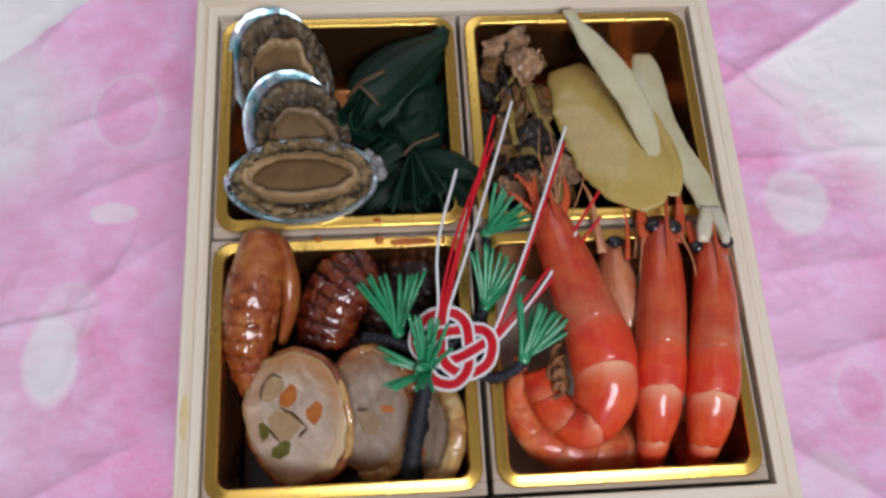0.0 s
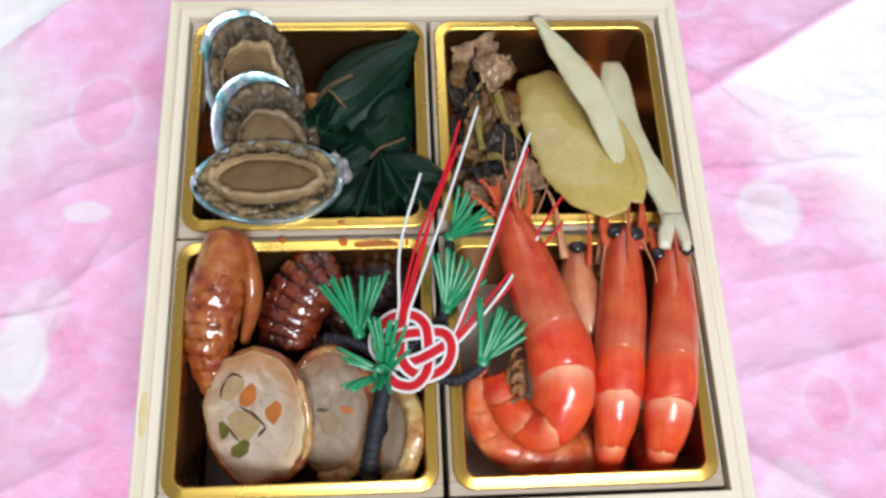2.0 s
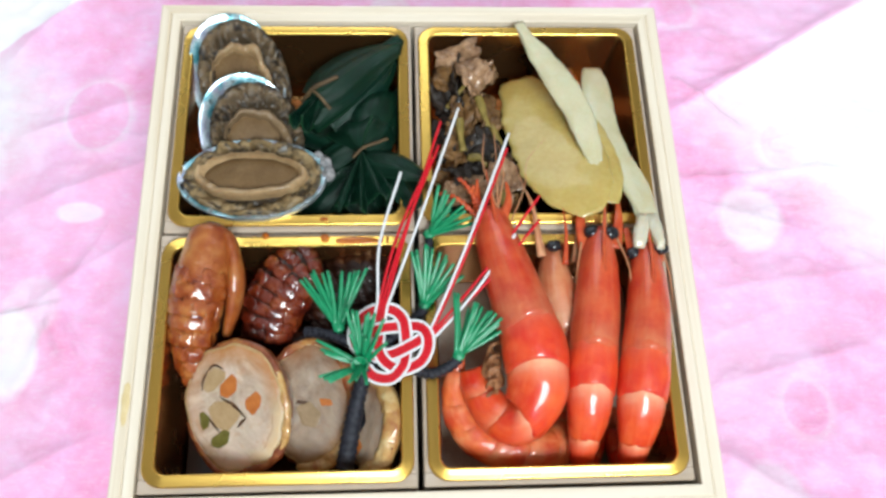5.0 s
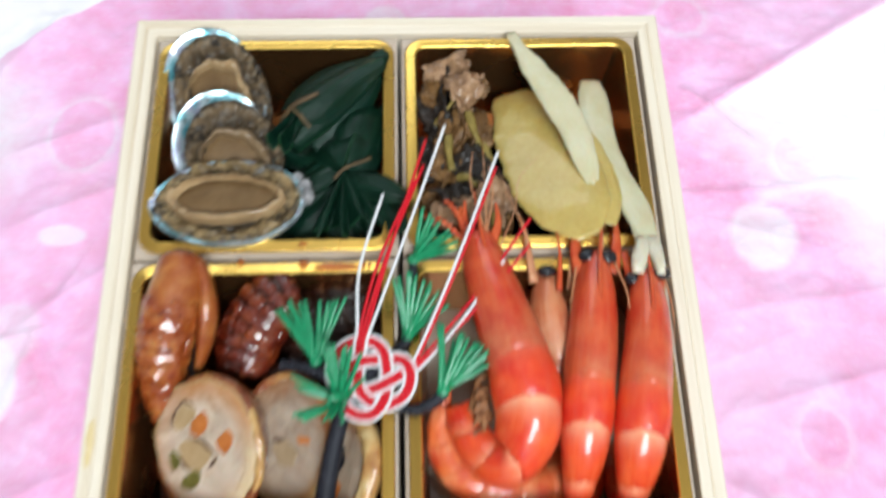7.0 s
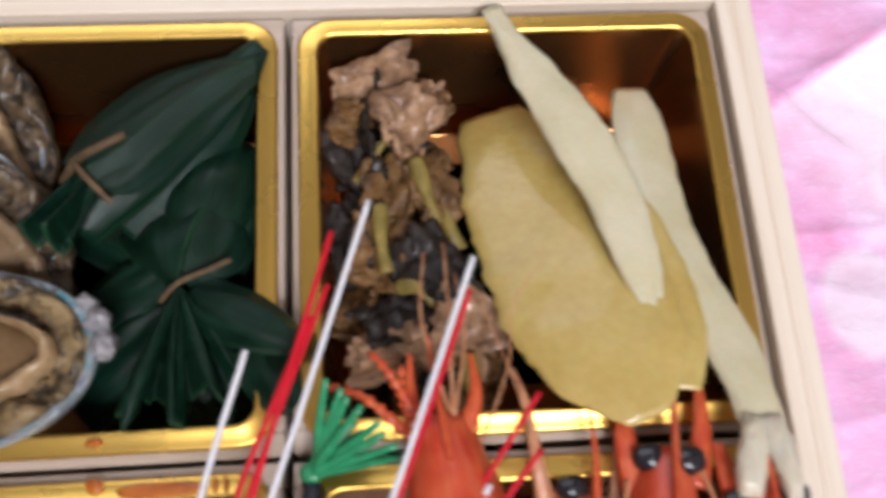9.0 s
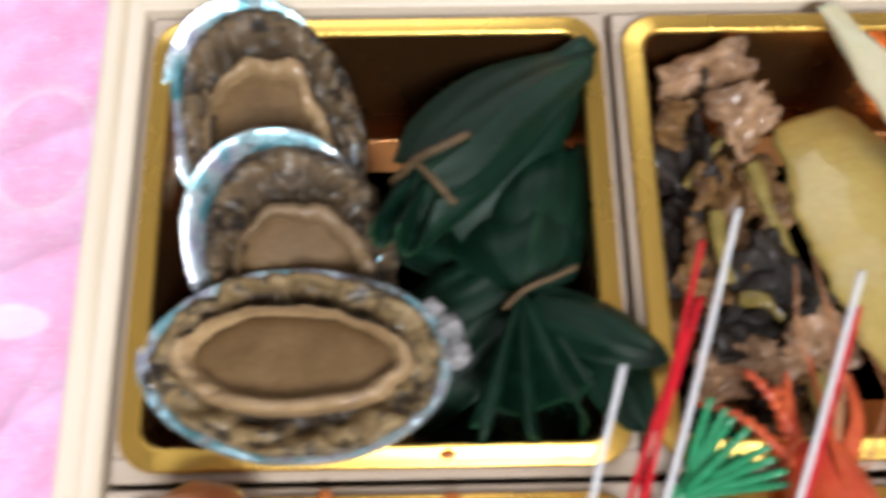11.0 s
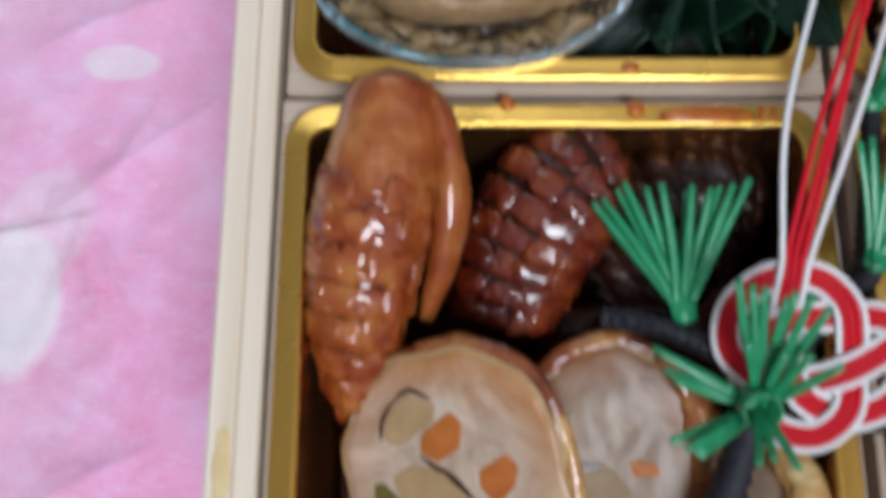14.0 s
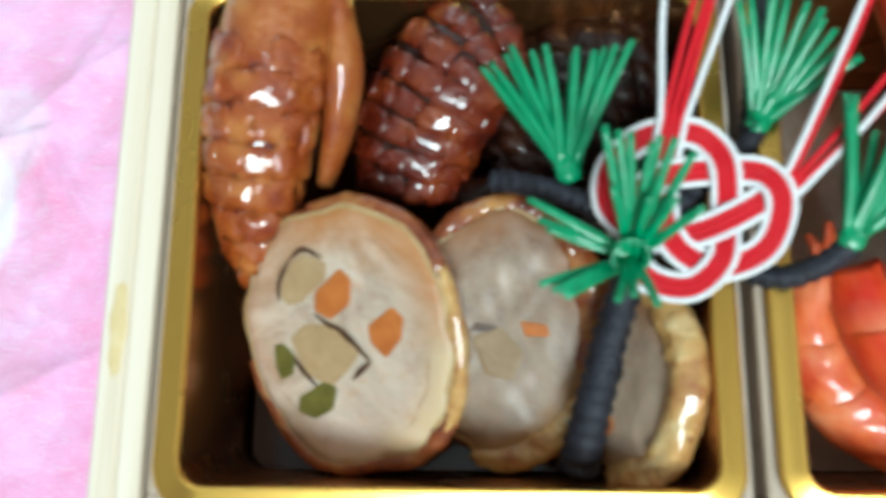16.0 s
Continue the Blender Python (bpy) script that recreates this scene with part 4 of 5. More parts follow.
for p0, p1, w, sd in (((-46, 20, 66), (-10, 60, 70), 13, 1.0), ((-40, 8, 68), (-4, 20, 74), 11, 2.0), ((-30, 60, 66), (-6, 30, 72), 12, 3.0), ((-42, 36, 76), (-14, 10, 82), 9, 4.0), ((-50, 60, 80), (-20, 38, 90), 10, 5.0), ((-46, 14, 84), (-18, 34, 92), 9, 6.0), ((-14, 8, 84), (-34, 32, 90), 8, 7.0)):
    lf = thing("bamboo_leaf", "dark green bamboo leaf lining the tray", "leaf", ((p0[0] + p1[0]) / 2, (p0[1] + p1[1]) / 2, FLOOR_Z), group="loose leaves in the tray")
    mesh_part("blade", leaf_blade(p0, p1, w, 4, sd, 0.3, 0.5), LEAF, lf)


# ---- mushrooms and yellow pieces ----
def curl(c, a, b, rot, seed, bend, thick):
    """A curled, crumpled slice."""
    c = np.array(c, float)
    rm = np.array(Euler([radians(q) for q in rot]).to_matrix())

    def fn(u, v):
        s, t = (u - 0.5) * 2, (v - 0.5) * 2
        edge = 1 + 0.42 * fnoise(math.atan2(t, s) * 1.5 + seed, seed, 0.2) + 0.15 * fnoise(s * 5 + seed, t * 5, 8)
        x, y = a * s * edge, b * t * edge * (1 - 0.25 * s * s)
        z = bend * (s * s * 0.9 - t * t * 0.7) + 3.4 * fnoise(s * 1.8 + seed, t * 1.8, 0.7) + 1.6 * fnoise(s * 4 + seed, t * 4, 3) + 0.6 * fnoise(s * 9 + seed, t * 9, 5)
        return c + rm @ np.array((x, y, z))
    return sheet(fn, 22, 18, thick * 0.55)


MUSH_SPECS = [
    ((19, 82, 99), 8.5, 5, (15, -20, 10), 1.1, 4, 1.6, MUSH_PALE), ((25, 70, 100), 7.5, 7, (25, 15, 50), 2.2, 4.5, 2.2, MUSH_PALE), ((14, 66, 94), 6.5, 10, (10, -35, 5), 3.3, 3, 2.0, MUSH_DARK),
    ((30, 76, 93), 6, 5, (10, 30, 30), 4.4, 3, 1.4, MUSH), ((31, 57, 92), 6.5, 9, (0, 30, 20), 5.5, 3, 2.2, MUSH), ((21, 56, 94), 5.5, 9, (20, 0, -15), 6.6, 3.5, 2.0, MUSH), ((13, 48, 90), 5.5, 10, (0, -30, 10), 7.7, 3, 1.8, MUSH_DARK),
    ((30, 37, 98), 8.5, 6.5, (10, 15, 120), 8.8, 5, 2.4, MUSH_DARK), ((19, 43, 93), 6, 8, (15, -10, -20), 9.9, 3, 2.0, MUSH), ((22, 29, 94), 8.5, 6, (-10, 5, 30), 10.1, 4, 2.0, MUSH_DARK), ((20, 20, 95), 9, 5.5, (15, 0, 10), 11.2, 4, 2.0, MUSH_PALE),
    ((35, 24, 95), 7.5, 9, (20, 20, -20), 12.3, 3, 2.2, MUSH_PALE), ((13, 30, 88), 6, 7, (0, -30, 0), 13.4, 3, 2.0, MUSH), ((26, 47, 85), 9, 9, (0, 0, 40), 14.5, 4, 2.5, MUSH), ((18, 72, 80), 9, 9, (0, 0, 10), 15.6, 4, 2.5, MUSH_DARK), ((24, 18, 82), 11, 8, (0, 0, 20), 16.7, 4, 2.5, MUSH_DARK),
    ((36, 14, 88), 8, 8, (10, 0, 70), 17.8, 3, 2.5, MUSH), ((15, 80, 88), 7, 6, (0, -20, 70), 18.9, 3, 2, MUSH_DARK),
]
PIECES = []
rnd = random.Random(77)
for i in range(14):
    MUSH_SPECS.append(((rnd.uniform(12, 38), rnd.uniform(8, 84), rnd.uniform(84, 96)), rnd.uniform(3, 6), rnd.uniform(3, 6), (rnd.uniform(-40, 40), rnd.uniform(-40, 40), rnd.uniform(0, 180)), 20 + i * 1.3, rnd.uniform(2, 5), rnd.uniform(1.2, 2.2), (MUSH, MUSH_DARK, MUSH_PALE)[i % 3]))
for c, a, b, rot, sd, bend, th, mt in MUSH_SPECS:
    shade = {MUSH_PALE: "pinkish brown", MUSH_DARK: "blackish", MUSH: "dark brown"}[mt]
    mu = thing("mushroom_piece", f"{shade} curled piece of simmered mushroom in the tray", "mushroom", (c[0], c[1], FLOOR_Z), group="simmered mushroom pieces")
    PIECES.append(mu)
    mesh_part("cap_slice", curl(c, a, b, rot, sd, bend, th), mt, mu)
for k, (pts, r) in enumerate((([(27, 62, 98), (29, 55, 97), (31, 48, 95)], 1.6), ([(19, 52, 97), (19, 44, 97), (20, 37, 96)], 1.5), ([(14, 58, 95), (18, 63, 97), (23, 69, 99)], 1.0), ([(36, 20, 93), (37, 10, 92), (38, 3, 92)], 1.8), ([(33, 60, 88), (34, 50, 90), (36, 44, 88)], 2.0), ([(22, 34, 96), (26, 33, 98), (30, 30, 97)], 1.6))):
    mesh_part("stem", loft(spline(pts, 16), lambda u, r=r: r * (1 + 0.2 * math.sin(7 * u)), r * 0.7, 10), MUSH_STEM, PIECES[(4, 8, 2, 11, 4, 9)[k]], "olive brown stem")


def slab(mid, widths, thick, seed, flat=0.9, n=48, tilt=(0, 0, 1)):
    """A soft flat strip along mid points with half widths given along it."""
    path = spline(mid, n)
    prof = spline([(q / (len(widths) - 1), x) for q, x in enumerate(widths)], 80)
    w = lambda u: float(np.interp(u, prof[:, 0], prof[:, 1])) * (1 + 0.08 * fnoise(u * 9, seed, 0.1) + 0.06 * fnoise(u * 31, seed, 0.6))
    endf = lambda u: min(1.0, 5 * u + 0.35, 5 * (1 - u) + 0.2)
    return loft(path, w, lambda u: thick * endf(u), 28, tilt, disp=lambda u, th: 0.45 * fnoise(u * 10 + seed, math.cos(th) * 2, math.sin(th) * 2) + 0.25 * fnoise(u * 4 + seed, math.cos(th) * 9, math.sin(th) * 3) + 0.15 * fnoise(u * 34 + seed, math.cos(th) * 7, math.sin(th) * 7))


roe = thing("herring_roe", "broad pale yellow piece of seasoned herring roe", "herring roe", (55, 40, FLOOR_Z), group="yellow roe pieces in the tray")
mesh_part("piece", slab([(46, 79, 84), (49, 67, 89), (53, 52, 94.5), (57, 38, 99), (61, 25, 102.5), (65, 13, 105.5), (68.5, 3, 107.5)], [7.4, 10.8, 13.8, 16, 17.2, 17.6, 16.8, 13.5, 4.5], 2.4, 1.0, tilt=(-0.12, 0.1, 1)), ROE, roe)
mesh_part("folded_edge", slab([(70, 60, 95.5), (73.5, 46, 98.5), (77, 31, 102), (78, 18, 104.8), (76.5, 8, 106.5)], [2.0, 4.4, 5.4, 4.8, 2.4], 1.4, 8.0), ROE, roe, "folded translucent edge")
roe = thing("herring_roe", "long slim whitish yellow strip of herring roe", "herring roe", (60, 60, FLOOR_Z), group="yellow roe pieces in the tray")
mesh_part("piece", slab([(45.5, 96, 103), (49, 87, 104), (55, 75, 105), (61, 63, 106), (66.5, 50, 106), (70, 36, 106), (73, 22, 105)], [2.4, 3.0, 5.0, 6.0, 6.4, 6.2, 5.2, 4.0, 1.2], 1.6, 2.0), ROE_PALE, roe)
roe = thing("herring_roe", "long pale yellow strip of herring roe with a forked end", "herring roe", (84, 40, FLOOR_Z), group="yellow roe pieces in the tray")
mesh_part("piece", slab([(79, 82, 89), (79, 70, 92), (79, 57, 95), (80, 44, 98), (83, 30, 101), (87.5, 15, 104), (89.5, 2, 107.5), (89.3, -2, 108.5)], [4.0, 6.0, 6.4, 6.0, 5.6, 5.4, 5.4, 4.8, 4.2], 1.9, 3.0), ROE_PALE, roe)
mesh_part("forked_tip", slab([(88, 2, 108.5), (86, -4, 109.5), (84.5, -9, 110), (84, -12.5, 110)], [2.2, 2.8, 3.0, 2.0], 1.8, 5.0, n=20), ROE_WHITE, roe, "translucent white forked tip")
mesh_part("forked_tip", slab([(90.5, 2, 108.5), (91, -4, 110), (91.5, -9, 111), (91.8, -13.5, 111)], [2.2, 2.6, 2.2, 1.4], 1.7, 6.0, n=20), ROE_WHITE, roe, "translucent white forked tip")


# ---- squid and chicken rolls ----
def scored(path, rx, ry, rows, cols, height, u0=0.0, seg=96, n=110, sharp=1.0):
    """A rolled squid piece whose scored skin stands up in lozenges."""
    def disp(u, th):
        on = min(1.0, max(0.0, (u - u0) * 8))
        if math.sin(th) < -0.35:
            on *= 0.2
        a = u * rows + th / math.pi * cols / 2
        b = u * rows - th / math.pi * cols / 2
        cell = (abs(math.sin(math.pi * a)) * abs(math.sin(math.pi * b))) ** 0.45
        return on * height * (cell - 0.55) * sharp + 0.5 * fnoise(u * 5, math.cos(th) * 1.5, math.sin(th) * 1.5)
    return loft(spline(path, n), rx, ry, seg, disp=disp)


def scales(parent, path, rx, ry, u0, u1, rows, th0, th1, cols, height, material, stagger, seed, label):
    """Raised bits of scored flesh, each one a part, over the upper side of a piece."""
    rnd = random.Random(seed)
    p = spline(path, 200)
    ln = np.linalg.norm(np.diff(p, axis=0), axis=1).sum()
    tang = unit(np.gradient(p, axis=0))
    side = unit(np.cross(tang, np.array((0, 0, 1.0))))
    nor = np.cross(side, tang)
    for r in range(rows):
        for c in range(cols):
            u = u0 + (u1 - u0) * (r + 0.5) / rows + rnd.uniform(-0.006, 0.006)
            th = th0 + (th1 - th0) * (c + 0.5 + (0.5 if stagger and r % 2 else 0)) / cols + rnd.uniform(-0.04, 0.04)
            if th > th1:
                continue
            i = int(u * 199)
            a, b = rx(u), ry(u)
            pos = p[i] + side[i] * math.cos(th) * a + nor[i] * math.sin(th) * b
            n = unit(side[i] * math.cos(th) / a + nor[i] * math.sin(th) / b)
            t = tang[i]
            w = np.cross(n, t)
            rot = Matrix([list(q) for q in np.stack([t, w, n], 1)])
            sx = ln * (u1 - u0) / rows * (0.60 if stagger else 0.58) * rnd.uniform(0.92, 1.08)
            sy = abs(th1 - th0) / cols * (a * abs(math.sin(th)) + b * abs(math.cos(th))) * 0.50
            mesh_part("scored_bit", blob(pos - n * height * 0.2, 1.0, seed + r * 7.7 + c * 3.1, 0.32, (sx * rnd.uniform(0.9, 1.15), sy * rnd.uniform(0.9, 1.12), height * rnd.uniform(0.6, 1.1)), 7, rot, 0.62), material, parent)


squid = thing("squid_piece", "orange-brown glazed squid piece scored like a pine cone", "squid", (-80, -28, FLOOR_Z), group="glazed squid pieces in the tray")
SQ1 = [(-76.5, 0, 107), (-78, -9, 106), (-80.5, -20, 104), (-82.5, -32, 100), (-84, -42, 95), (-84.5, -50, 89), (-84.5, -54, 84)]
sq_rx = lambda u: 10.0 * math.sin(math.pi * (0.2 + 0.72 * u)) ** 0.7 - 0.9
sq_ry = lambda u: 8.6 * math.sin(math.pi * (0.2 + 0.72 * u)) ** 0.7
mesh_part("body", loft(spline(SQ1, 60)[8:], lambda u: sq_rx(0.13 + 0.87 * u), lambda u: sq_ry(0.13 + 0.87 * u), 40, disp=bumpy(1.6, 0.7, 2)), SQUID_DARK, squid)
mesh_part("neck", loft(spline(SQ1, 60)[:22], lambda u: (sq_rx(u * 0.36) + 1.3 * (1 - 0.6 * u)) * min(1.0, 0.5 + 4 * u), lambda u: (sq_ry(u * 0.36) + 1.3 * (1 - 0.6 * u)) * min(1.0, 0.5 + 4 * u), 40, disp=bumpy(1.6, 0.5, 2)), SQUID_NECK, squid, "smooth unscored orange end")
scales(squid, SQ1, sq_rx, sq_ry, 0.30, 1.0, 8, radians(-10), radians(190), 5, 1.25, SQUID, True, 21, "")
mesh_part("curled_edge", loft(spline([(-73, -3, 108), (-69.5, -9, 107), (-68, -19, 103), (-69, -29, 98), (-72, -39, 92)], 40), lambda u: 0.8 + 2.6 * math.sin(math.pi * (0.12 + 0.8 * u)), lambda u: 1.0 + 4.5 * math.sin(math.pi * (0.12 + 0.8 * u)), 20, disp=bumpy(2, 0.5, 4)), SQUID_NECK, squid, "smooth curled edge of the piece")
squid = thing("squid_piece", "dark red-brown glazed squid piece with scored rows", "squid", (-52, -24, FLOOR_Z), group="glazed squid pieces in the tray")
SQ2 = [(-39, -11, 92), (-45, -14, 94), (-51, -20, 93), (-56, -29, 89), (-58.5, -38, 84)]
s2_rx = lambda u: 11.5 * math.sin(math.pi * (0.26 + 0.52 * u)) ** 0.6
s2_ry = lambda u: 8.5 * math.sin(math.pi * (0.2 + 0.6 * u)) ** 0.6
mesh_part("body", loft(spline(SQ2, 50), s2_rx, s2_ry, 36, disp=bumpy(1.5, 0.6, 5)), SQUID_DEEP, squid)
scales(squid, SQ2, s2_rx, s2_ry, 0.05, 0.98, 8, radians(5), radians(185), 6, 1.35, SQUID_DARK, False, 33, "")
squid = thing("squid_piece", "deep brown glazed squid piece half sunk in sauce", "squid", (-24, -18, FLOOR_Z), group="glazed squid pieces in the tray")
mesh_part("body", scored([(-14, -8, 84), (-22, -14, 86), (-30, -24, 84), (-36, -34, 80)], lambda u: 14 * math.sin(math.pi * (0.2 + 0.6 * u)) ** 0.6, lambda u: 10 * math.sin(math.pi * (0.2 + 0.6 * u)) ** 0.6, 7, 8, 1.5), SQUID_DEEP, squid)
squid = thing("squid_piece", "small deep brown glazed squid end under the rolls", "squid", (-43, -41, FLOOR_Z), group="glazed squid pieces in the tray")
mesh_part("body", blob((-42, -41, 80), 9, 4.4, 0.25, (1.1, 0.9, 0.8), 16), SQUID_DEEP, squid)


def round_off(poly, k=4):
    """A closed outline with its corners softened."""
    p = [Vector(q) for q in poly]
    n = len(p)
    out = []
    for i in range(n):
        a, b, c = p[i - 1], p[i], p[(i + 1) % n]
        s0, s1 = b + (a - b) * 0.18, b + (c - b) * 0.18
        for t in range(k + 1):
            u = t / k
            q = s0 * (1 - u) ** 2 + b * 2 * u * (1 - u) + s1 * u * u
            out.append((q.x, q.y))
    return out


def crack(line, w):
    """Outline of a thin wavering crack along a line, pointed at both ends."""
    p = spline([(a, b, 0) for a, b in line], 9)[:, :2]
    t = unit(np.gradient(p, axis=0))
    k = [w * (0.25 + math.sin(math.pi * q / 8)) * (1 + 0.4 * fnoise(q * 1.7, w * 90, 1)) for q in range(9)]
    up = [(p[q][0] - t[q][1] * k[q], p[q][1] + t[q][0] * k[q]) for q in range(9)]
    return up + [(p[q][0] + t[q][1] * k[q], p[q][1] - t[q][0] * k[q]) for q in range(8, -1, -1)]


def chicken_roll(label, centre, normal, ax, ay, thick, spin, seed, flesh, fillings, folds=()):
    """A thick slice of a meat roll: browned skin round it, ivory layer, pale cut face."""
    c = Vector(centre)
    nz = Vector(normal).normalized()
    nx = (Vector((1, 0, 0)) - nz * nz.x).normalized() if abs(nz.x) < 0.7 else (Vector((0, 0, 1)) - nz * nz.z).normalized()
    ny = nz.cross(nx)
    rm = Matrix((nx, ny, nz)).transposed() @ Matrix.Rotation(radians(spin), 3, "Z")
    rl = thing("chicken_roll", label, "chicken roll", (c.x, c.y, FLOOR_Z), group="chicken roll slices in the tray")
    S = 110

    def ringset(spec):
        v, uv = [], []
        for i, (r, z, amp) in enumerate(spec):
            for j in range(S + 1):
                th = 2 * math.pi * j / S
                cs, sn = math.cos(th), math.sin(th)
                k = r * (1 + r * r * (0.09 * fnoise(cs * 1.4 + seed, sn * 1.4, 0.3) + 0.035 * fnoise(cs * 4 + seed, sn * 4, 0.9)) + amp * fnoise(cs * 6 + seed, sn * 6, z * 0.3))
                x, y = k * cs, k * sn
                zz = z + 0.5 * fnoise(x * 1.8 + seed, y * 1.8, 1.0) + 0.15 * fnoise(x * 6, y * 6 + seed, 2.0)
                v.append(c + rm @ Vector((ax * x, ay * y, zz)))
                uv.append((j / S, i / len(spec)))
        W = S + 1
        f = [(i * W + j, i * W + j + 1, (i + 1) * W + j + 1, (i + 1) * W + j) for i in range(len(spec) - 1) for j in range(S)]
        f.append(tuple((len(spec) - 1) * W + j for j in range(S)))
        return v, f, uv

    sk = [(0.45, -thick * 1.5, 0.02), (0.62, -thick * 1.4, 0.03), (0.78, -thick, 0.045), (0.92, -thick * 0.6, 0.05), (0.99, -thick * 0.3, 0.05), (1.015, -1.8, 0.04), (0.985, -0.4, 0.02), (0.955, -0.1, 0.01), (0.93, -0.5, 0.0), (0.5, -1.4, 0)]
    mesh_part("skin", ringset(sk), SKIN, rl, "golden brown wrinkled skin")
    mesh_part("ivory_layer", ringset([(0.975, -0.5, 0.01), (0.965, 0.1, 0.03), (0.95, 0.2, 0.04), (0.90, -0.1, 0.02), (0.5, -1.4, 0)]), FAT, rl, "thin ivory layer under the skin")
    face = ringset([(0.95, -0.4, 0.04), (0.935, 0.2, 0.04), (0.88, 0.4, 0.02)] + [(0.83 - 0.055 * q, 0.5, 0.0) for q in range(15)])
    mesh_part("cut_face", face, flesh, rl)
    for a0, a1, r0, mt in folds:
        pts = []
        for q in range(14):
            th = radians(a0 + (a1 - a0) * q / 13)
            w = 1 + 0.09 * fnoise(math.cos(th) * 1.4 + seed, math.sin(th) * 1.4, 0.3)
            pts.append(c + rm @ Vector((ax * w * math.cos(th) * 0.985, ay * w * math.sin(th) * 0.985, -1.2)))
        mesh_part("skin_fold", loft(spline([tuple(p) for p in pts], 60), lambda u: 0.5 + r0 * math.sin(math.pi * (0.04 + 0.92 * u)) ** 0.5, lambda u: 0.5 + r0 * 0.8 * math.sin(math.pi * (0.04 + 0.92 * u)) ** 0.5, 18,
                                        disp=lambda u, th: 0.30 * r0 * fnoise(u * 7 + seed, math.cos(th) * 1.6, math.sin(th) * 1.6) + 0.16 * r0 * fnoise(u * 26 + seed, math.cos(th) * 4, math.sin(th) * 4)), mt, rl, "puckered browned skin")
    for nm, mt, poly, lb in fillings:
        poly = poly if nm == "seam" else round_off(poly)
        n = len(poly)
        up = lambda x, y: 0.5 * fnoise(x * 1.8 + seed, y * 1.8, 1.0) + 0.15 * fnoise(x * 6, y * 6 + seed, 2.0)
        top = 0.68 if nm == "seam" else 0.74
        v = [c + rm @ Vector((ax * x, ay * y, up(x, y) - 0.5)) for x, y in poly] + [c + rm @ Vector((ax * x, ay * y, up(x, y) + top - 0.12)) for x, y in poly]
        mx, my = sum(p[0] for p in poly) / n, sum(p[1] for p in poly) / n
        v += [c + rm @ Vector((ax * (mx + (x - mx) * 0.85), ay * (my + (y - my) * 0.85), up(x, y) + top)) for x, y in poly]
        f = [(i, (i + 1) % n, n + (i + 1) % n, n + i) for i in range(n)] + [(n + i, n + (i + 1) % n, 2 * n + (i + 1) % n, 2 * n + i) for i in range(n)] + [tuple(range(2 * n, 3 * n))]
        mesh_part(nm, (v, f, [(0, 0)] * len(v)), mt, rl, lb, smooth=False)


chicken_roll("stewed chicken roll slice with carrot, burdock and bean", (-67.4, -67.2, 93.3), (-0.42, -0.46, 1), 21.0, 24.2, 15, 0, 1.5, CHICKEN, [
    ("burdock_piece", BURDOCK, [(-0.60, 0.28), (-0.52, 0.50), (-0.36, 0.62), (-0.14, 0.56), (-0.16, 0.44), (-0.30, 0.34), (-0.38, 0.26), (-0.52, 0.22)], "beige burdock dice"),
    ("carrot_piece", CARROT, [(-0.26, 0.34), (-0.02, 0.54), (0.08, 0.46), (0.06, 0.28), (-0.12, 0.15), (-0.27, 0.20)], "orange carrot dice"),
    ("carrot_piece", CARROT, [(0.22, 0.14), (0.44, 0.30), (0.54, 0.22), (0.52, 0.08), (0.38, -0.08), (0.24, 0.02)], "orange carrot dice"),
    ("burdock_piece", BURDOCK, [(-0.52, -0.02), (-0.36, 0.10), (-0.08, 0.12), (0.16, -0.04), (0.04, -0.20), (-0.14, -0.36), (-0.36, -0.28)], "beige burdock dice"),
    ("bean_piece", HERB, [(-0.68, -0.10), (-0.60, -0.07), (-0.47, -0.16), (-0.50, -0.30), (-0.62, -0.36), (-0.67, -0.26)], "olive green bean piece"),
    ("bean_piece", HERB, [(-0.44, -0.46), (-0.32, -0.40), (-0.18, -0.30), (-0.08, -0.36), (-0.12, -0.52), (-0.30, -0.62), (-0.46, -0.58)], "olive green bean piece"),
    *[("seam", GAP_BROWN, crack(*line), "dark sauce-filled seam") for line in (
        ([(-0.28, 0.18), (-0.16, 0.12), (0.0, 0.06), (0.16, -0.06), (0.24, -0.12)], 0.022), ([(0.24, -0.12), (0.14, -0.20), (0.06, -0.28)], 0.02),
        ([(-0.52, -0.14), (-0.40, -0.26), (-0.26, -0.38)], 0.018), ([(-0.62, 0.24), (-0.60, 0.40), (-0.50, 0.56)], 0.014), ([(-0.50, 0.56), (-0.36, 0.65), (-0.18, 0.60)], 0.014))],
], folds=[(-70, 40, 1.2, SKIN_PALE), (20, 110, 0.9, SKIN), (195, 310, 1.5, SKIN), (-85, -20, 1.6, SKIN)])
chicken_roll("stewed chicken roll slice tucked behind another slice", (-40, -65, 88), (-0.12, -0.36, 1), 17, 23.5, 15, 0, 6.5, CHICKEN_SHADED, [
    ("carrot_piece", CARROT, [(0.16, 0.10), (0.44, 0.08), (0.48, -0.01), (0.22, -0.02)], "orange carrot dice"),
    ("burdock_piece", STEWED, [(-0.34, -0.04), (-0.06, 0.06), (0.22, -0.14), (0.10, -0.36), (-0.2, -0.32)], "brownish stewed burdock"),
    ("seam", GAP_BROWN, [(-0.36, 0.02), (-0.10, 0.00), (0.06, -0.06), (-0.08, 0.05), (-0.3, 0.08)], "dark sauce-filled seam"),
], folds=[(-110, -25, 3.0, SKIN_PALE), (-45, 65, 3.0, SKIN), (60, 150, 1.4, SKIN)])
